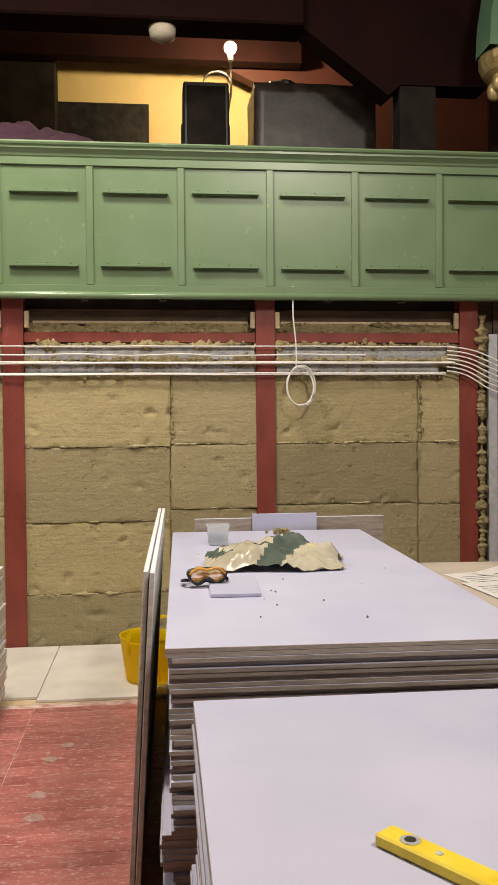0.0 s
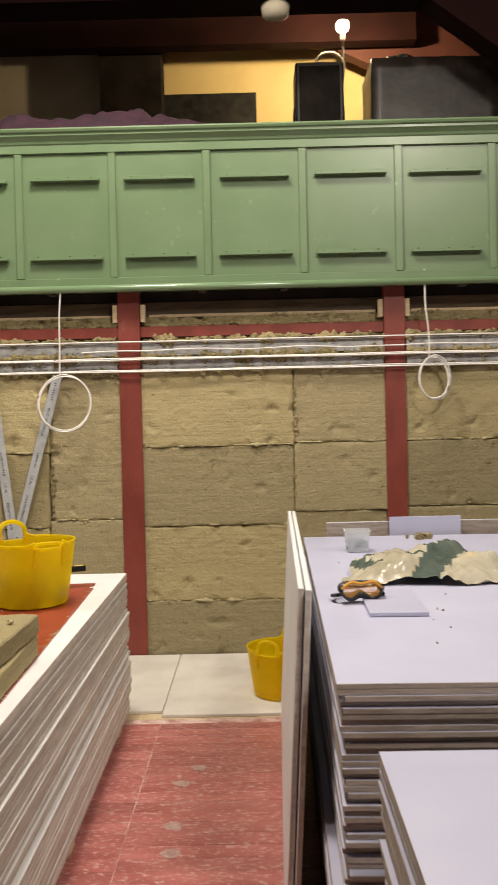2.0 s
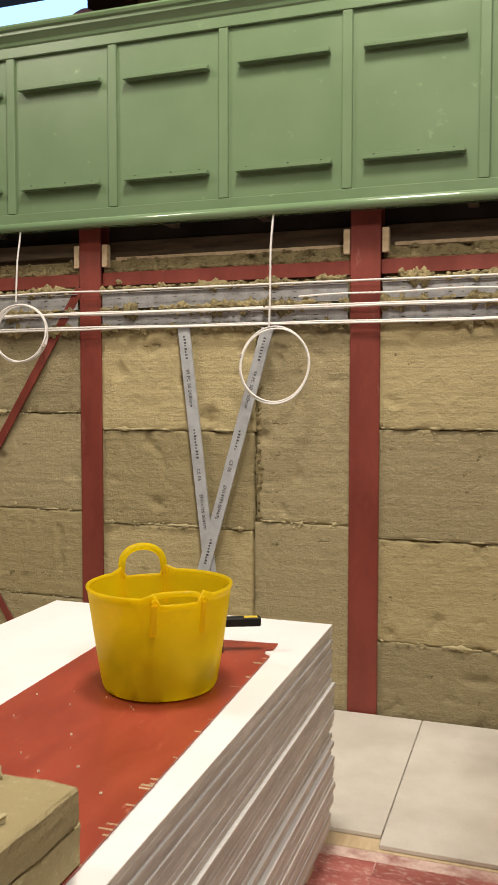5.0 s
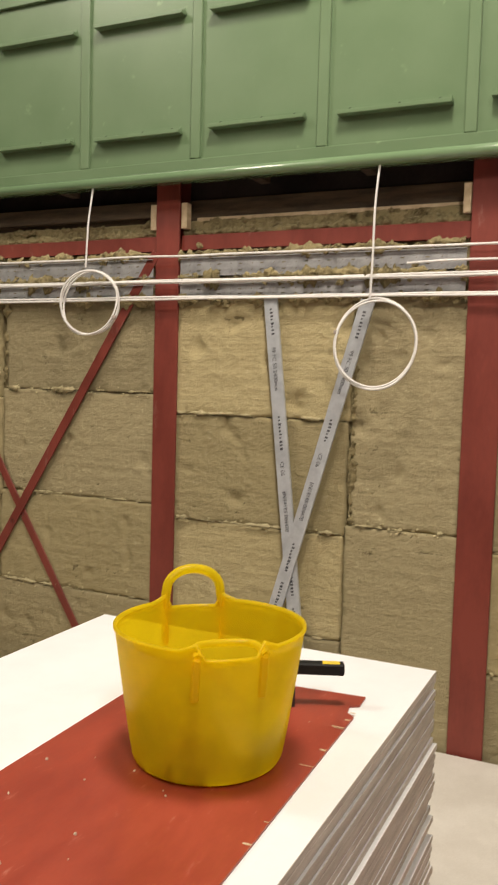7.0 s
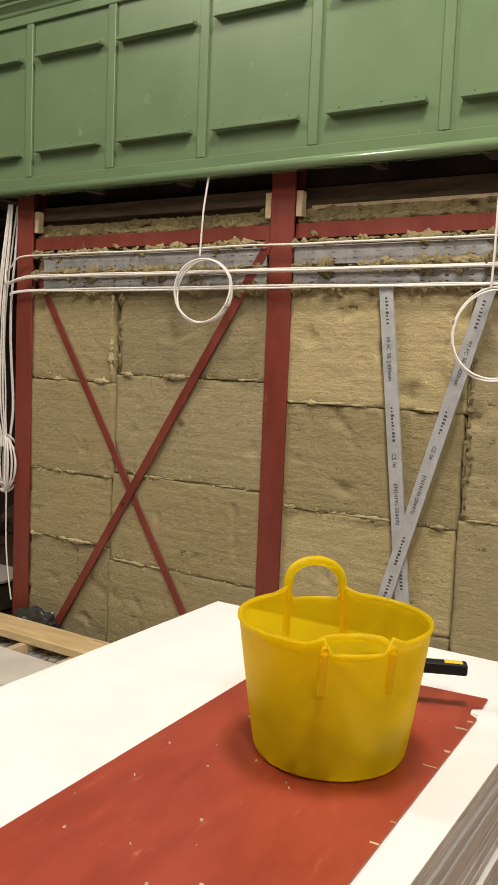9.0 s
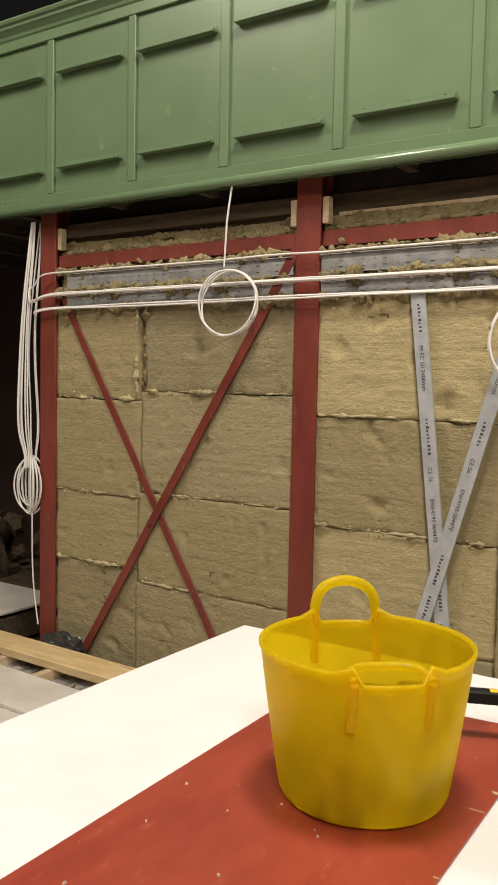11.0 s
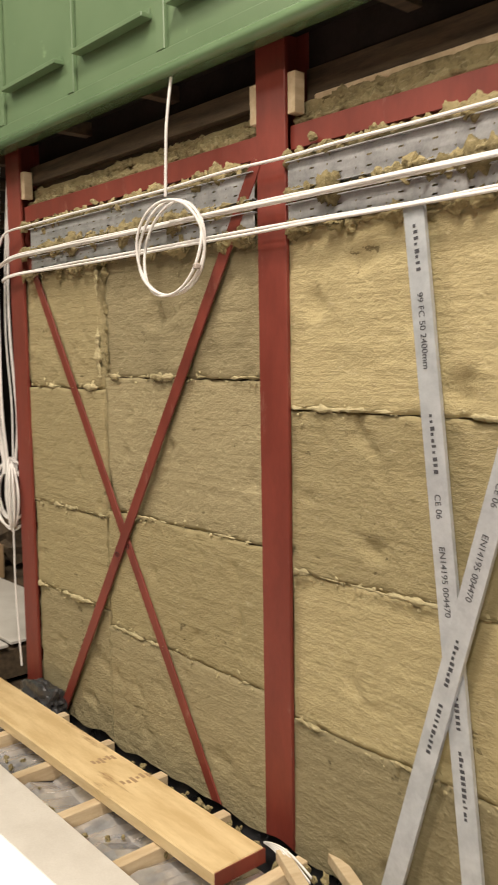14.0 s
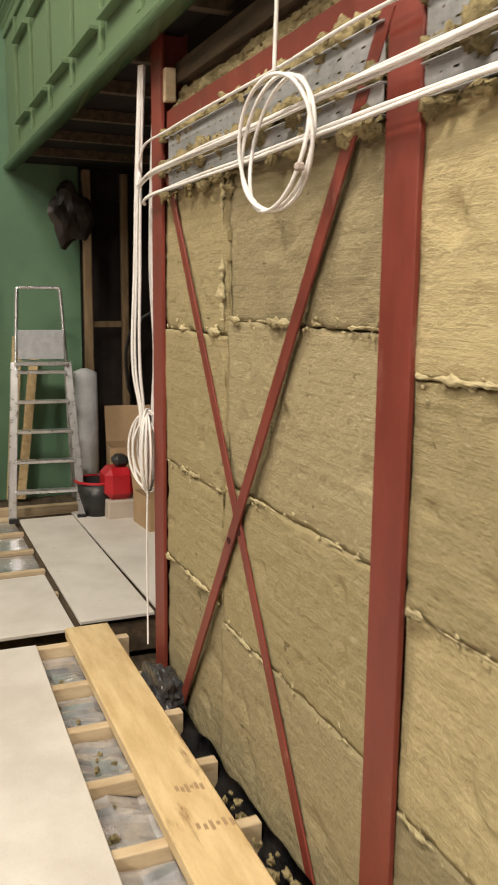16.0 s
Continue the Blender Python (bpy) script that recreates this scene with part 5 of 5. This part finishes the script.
for i in range(n):
    a = 2 * math.pi * i / n
    nose = 0.030 * math.exp(-((a - 1.5 * math.pi) / 0.38) ** 2)
    x, z = 0.083 * math.cos(a), 0.044 + 0.042 * math.sin(a) + nose + 0.010 * math.cos(2 * a)
    outer.append([bm.verts.new((x, y - 0.10 * x * x / 0.083, max(z, 0.001))) for y in (-0.02, 0.03)])
    x2, z2 = 0.070 * math.cos(a), 0.046 + 0.031 * math.sin(a) + nose
    inner.append([bm.verts.new((x2, y - 0.10 * x2 * x2 / 0.083, max(z2, 0.004))) for y in (-0.022, 0.03)])
for i in range(n):
    j = (i + 1) % n
    bm.faces.new((outer[i][0], outer[j][0], outer[j][1], outer[i][1]))
    bm.faces.new((outer[i][0], inner[i][0], inner[j][0], outer[j][0]))
    bm.faces.new((inner[i][0], inner[i][1], inner[j][1], inner[j][0]))
lens = bmesh.new()
lens.faces.new([lens.verts.new((v[0].co.x, v[0].co.y + 0.004, v[0].co.z)) for v in inner])
bmesh.ops.triangulate(lens, faces=lens.faces[:])
goggle_frame = smooth(part("frame", bm, BLACK, goggles))
part("lens", lens, AMBER, goggle_frame, "clear amber lens")
tube("brow_trim", [(-0.075, -0.024, 0.055), (-0.05, -0.026, 0.083), (-0.02, -0.026, 0.078), (0, -0.026, 0.070), (0.02, -0.026, 0.078), (0.05, -0.026, 0.083), (0.075, -0.024, 0.055)], 0.006, surface("amber_trim", (0.6, 0.26, 0.02), (0.75, 0.36, 0.04), 0.35, scale=9), goggles, "amber trim")
tube("strap", [(-0.085, 0.0, 0.03), (-0.11, 0.04, 0.02), (-0.08, 0.10, 0.01), (0.0, 0.12, 0.008), (0.08, 0.09, 0.01), (0.10, 0.03, 0.02), (0.085, 0, 0.03)], 0.007, BLACK, goggles)

bag = thing("plastic_bag", "crumpled printed plastic bag in cream and dark green", "plastic bag", at=(0.825, 4.60, 1.016), turn=-12)
bm = bmesh.new()
nx, ny = 44, 30
for sgn in (1,):
    g = []
    for j in range(ny + 1):
        row = []
        for i in range(nx + 1):
            u, v = 2 * i / nx - 1, 2 * j / ny - 1
            r = min(1, u * u * 0.9 + v * v * 0.8)
            p = Vector((u * 1.7, v * 1.7, 4.0))
            z = 0.085 * max(0, 1 - r) ** 0.6 * (1 + 0.9 * noise.noise(p)) + 0.03 * abs(noise.noise(p * 3.3)) + 0.018 * abs(noise.noise(p * 7))
            row.append(bm.verts.new((0.28 * u * (1 + 0.12 * noise.noise(p * 1.3)), 0.24 * v * (1 - 0.28 * u) * (1 + 0.2 * noise.noise(p + Vector((3, 0, 0)))), 0.003 + max(z, 0))))
        g.append(row)
    for j in range(ny):
        for i in range(nx):
            f = bm.faces.new((g[j][i], g[j][i + 1], g[j + 1][i + 1], g[j + 1][i]))
            u, v = 2 * i / nx - 1, 2 * j / ny - 1
            f.material_index = 1 if abs(u - 0.22 - 0.25 * v) < 0.17 or abs((u + 0.45) ** 2 * 1.3 + v * v - 0.32) < 0.09 and v > -0.5 else 0
smooth(part("film", bm, (BAG, BAG_PRINT), bag))
bag.scale = (1.15, 1.1, 1.1)
crumbs = tufts("crumbs", 24, lambda r: (r.uniform(0.45, 1.35), r.uniform(3.4, 5.8), 1.018), 0.0035, WOOL_TORN, None, 71)
tagged(crumbs, "small crumbs of wool scattered on the lilac stack", "debris", kind="stuff")
lump = tufts("wool_lump", 9, lambda r: (1.02 + r.gauss(0, 0.03), 5.72 + r.gauss(0, 0.02), 1.028), 0.020, WOOL_TORN, None, 72)
tagged(lump, "lump of loose yellow wool at the stack edge", "debris", kind="stuff")
crumbs = tufts("gypsum_crumbs", 26, lambda r: (r.uniform(-1.30, -0.78), r.uniform(4.05, 5.35), 0.8570), 0.003, CREAM, None, 73)
tagged(crumbs, "small pale crumbs on the red board", "debris", kind="stuff")

# ---- the far end: ladder, clutter in the dark recess ----
def step_ladder(at, turn):
    t = thing("step_ladder", "aluminium platform step ladder standing on pale floor", "step ladder", at=at, turn=turn)
    H, B = 1.15, 0.42
    for s in (-1, 1):
        part("front_stile", boxed((-0.012, s * 0.24 - 0.03, 0), (0.012, s * 0.24 + 0.03, 1.20), 0.004, Matrix.Translation((0.30, s * 0.02, 0)) @ Matrix.Rotation(radians(-14), 4, "Y") @ Matrix.Rotation(radians(s * 3), 4, "X")), ALU, t)
        part("rear_stile", boxed((-0.010, s * 0.24 - 0.02, 0), (0.010, s * 0.24 + 0.02, 1.18), 0.004, Matrix.Translation((-0.38, s * 0.02, 0)) @ Matrix.Rotation(radians(14), 4, "Y") @ Matrix.Rotation(radians(s * 3), 4, "X")), ALU, t)
        tube("hand_rail", [(0.02, s * 0.19, 1.12), (-0.03, s * 0.18, 1.35), (-0.07, s * 0.165, 1.64), (-0.075, s * 0.16, 1.72), (-0.08, s * 0.155, 1.735), (-0.08, s * 0.12, 1.735), (-0.08, 0, 1.735)], 0.014, ALU, t)
        bm = boxed((0.29, s * 0.25 - 0.035, 0), (0.34, s * 0.25 + 0.035, 0.04), 0.006)
        part("foot", bm, BLACK, t)
    for k in range(5):
        z = 0.22 + 0.22 * k
        x = 0.30 - z * math.tan(radians(14))
        w = 0.24 - z * math.tan(radians(3))
        part("tread", boxed((x - 0.04, -w, z - 0.012), (x + 0.045, w, z + 0.012), 0.004), ALU, t)
    part("platform", boxed((-0.16, -0.20, 1.15), (0.06, 0.20, 1.18), 0.005), ALU, t)
    part("label_plate", boxed((0.035, -0.17, 1.20), (0.05, 0.17, 1.42), 0.003), STEEL, t, "grey label panel")
    return t


step_ladder((-7.36, 7.10, 0.0), -6)
props = thing("timber_offcuts", "pale timber lengths leaning behind the step ladder", "timber")
for k, (y, tilt, h) in enumerate(((6.90, -4, 1.35), (6.98, -7, 1.2), (6.72, 2, 2.4))):
    part("length", boxed((-0.02, -0.035, 0), (0.02, 0.035, h), 0.003, Matrix.Translation((-7.85, y, 0)) @ Matrix.Rotation(radians(tilt), 4, "X")), TIMBER, props)
# recess timbers use the darkened brown to look dimly lit
post_w = structure("recess_post", boxed((-7.75, 7.52, -0.03), (-7.68, 7.58, 2.66), 0.004), DIM_TIMBER, "dim timber upright at the mouth of the recess", "post")
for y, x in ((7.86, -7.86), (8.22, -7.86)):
    structure("recess_stud", boxed((x, y, -0.03), (x + 0.07, y + 0.05, 2.66), 0.004), DIM_TIMBER, "dim timber stud at the back of the recess", "stud")
structure("recess_noggin", boxed((-7.85, 7.585, 1.42), (-7.80, 7.855, 1.47), 0.003), DIM_TIMBER, "short dim timber noggin between studs", "stud")
roll = thing("film_roll", "tall roll of white wrap standing in the recess", "roll", at=(-7.55, 7.47, -0.03))
bm = bmesh.new()
lathe(bm, [(0, 0), (0.10, 0), (0.105, 0.5), (0.10, 1.1), (0.03, 1.13), (0, 1.12)], 20)
smooth(part("wrap", bm, surface("white_wrap", (0.42, 0.44, 0.46), (0.56, 0.58, 0.60), 0.5, scale=8, bump=0.2), roll))
rub = thing("black_tub", "black flexible tub with red rim on the floor", "tub", at=(-7.10, 7.46, 0.0))
bm = bmesh.new()
lathe(bm, [(0, 0.0), (0.13, 0.0), (0.17, 0.28), (0.16, 0.28), (0.12, 0.02), (0, 0.02)], 24)
smooth(part("bucket", bm, BLACK, rub))
bm = bmesh.new()
lathe(bm, [(0.172, 0.27), (0.182, 0.28), (0.172, 0.292), (0.158, 0.285), (0.172, 0.27)], 24)
smooth(part("rim", bm, RED_PLASTIC, rub, "red rim"))
machine = thing("red_machine", "red and black power tool case in the recess", "tool", at=(-7.0, 7.60, 0.0))
part("body", boxed((-0.12, -0.13, 0.16), (0.14, 0.10, 0.40), 0.05), RED_PLASTIC, machine)
part("hose", boxed((-0.06, -0.05, 0.40), (0.08, 0.07, 0.49), 0.03), BLACK, machine)
part("base", boxed((-0.12, -0.12, 0.0), (0.14, 0.14, 0.16), 0.01), CARD_GREY, machine)


def carton(at, turn, size, label, flap):
    t = thing("cardboard_box", label, "cardboard box", "boxes in the recess", at=at, turn=turn)
    w, d, h = size
    for lo, hi in (((-w, -d, 0), (w, -d + 0.006, h)), ((-w, d - 0.006, 0), (w, d, h)), ((-w, -d + 0.006, 0), (-w + 0.006, d - 0.006, h)), ((w - 0.006, -d + 0.006, 0), (w, d - 0.006, h)), ((-w + 0.006, -d + 0.006, 0), (w - 0.006, d - 0.006, 0.006))):
        part("side", boxed(lo, hi), CARD, t)
    if flap:
        part("flap", boxed((-0.003, -d, 0), (0.003, d, 0.30), 0, Matrix.Translation((-w, 0, h)) @ Matrix.Rotation(radians(-20), 4, "Y")), CARD, t)


carton((-6.60, 7.80, 0.0), 4, (0.17, 0.14, 0.26), "open brown cardboard box with a raised flap", True)
carton((-7.35, 7.80, 0.0), -8, (0.16, 0.19, 0.50), "tall brown cardboard box in the recess", True)
tube_ob = tagged(tube("hose", [(-7.9, 8.0, 0.4), (-7.8, 7.9, 0.9), (-7.7, 7.8, 1.3), (-7.6, 7.95, 1.55), (-7.5, 8.2, 1.6)], 0.015, BLACK), "black hose hanging in the recess", "hose")
rag = bmesh.new()
bmesh.ops.create_icosphere(rag, subdivisions=3, radius=0.16)
for v in rag.verts:
    k = 1 + 0.6 * noise.noise(v.co * 10)
    v.co = Vector((v.co.x * 0.5 * k, v.co.y * 0.9 * k, v.co.z * 1.4 * k))
rag = tagged(part("hanging_film", rag, FILM_GREY), "crumpled pale film hanging under the balcony", "plastic film")
rag.location = (-7.7, 7.42, 2.32)
# clutter in dark brown; its dimness is put into the colour
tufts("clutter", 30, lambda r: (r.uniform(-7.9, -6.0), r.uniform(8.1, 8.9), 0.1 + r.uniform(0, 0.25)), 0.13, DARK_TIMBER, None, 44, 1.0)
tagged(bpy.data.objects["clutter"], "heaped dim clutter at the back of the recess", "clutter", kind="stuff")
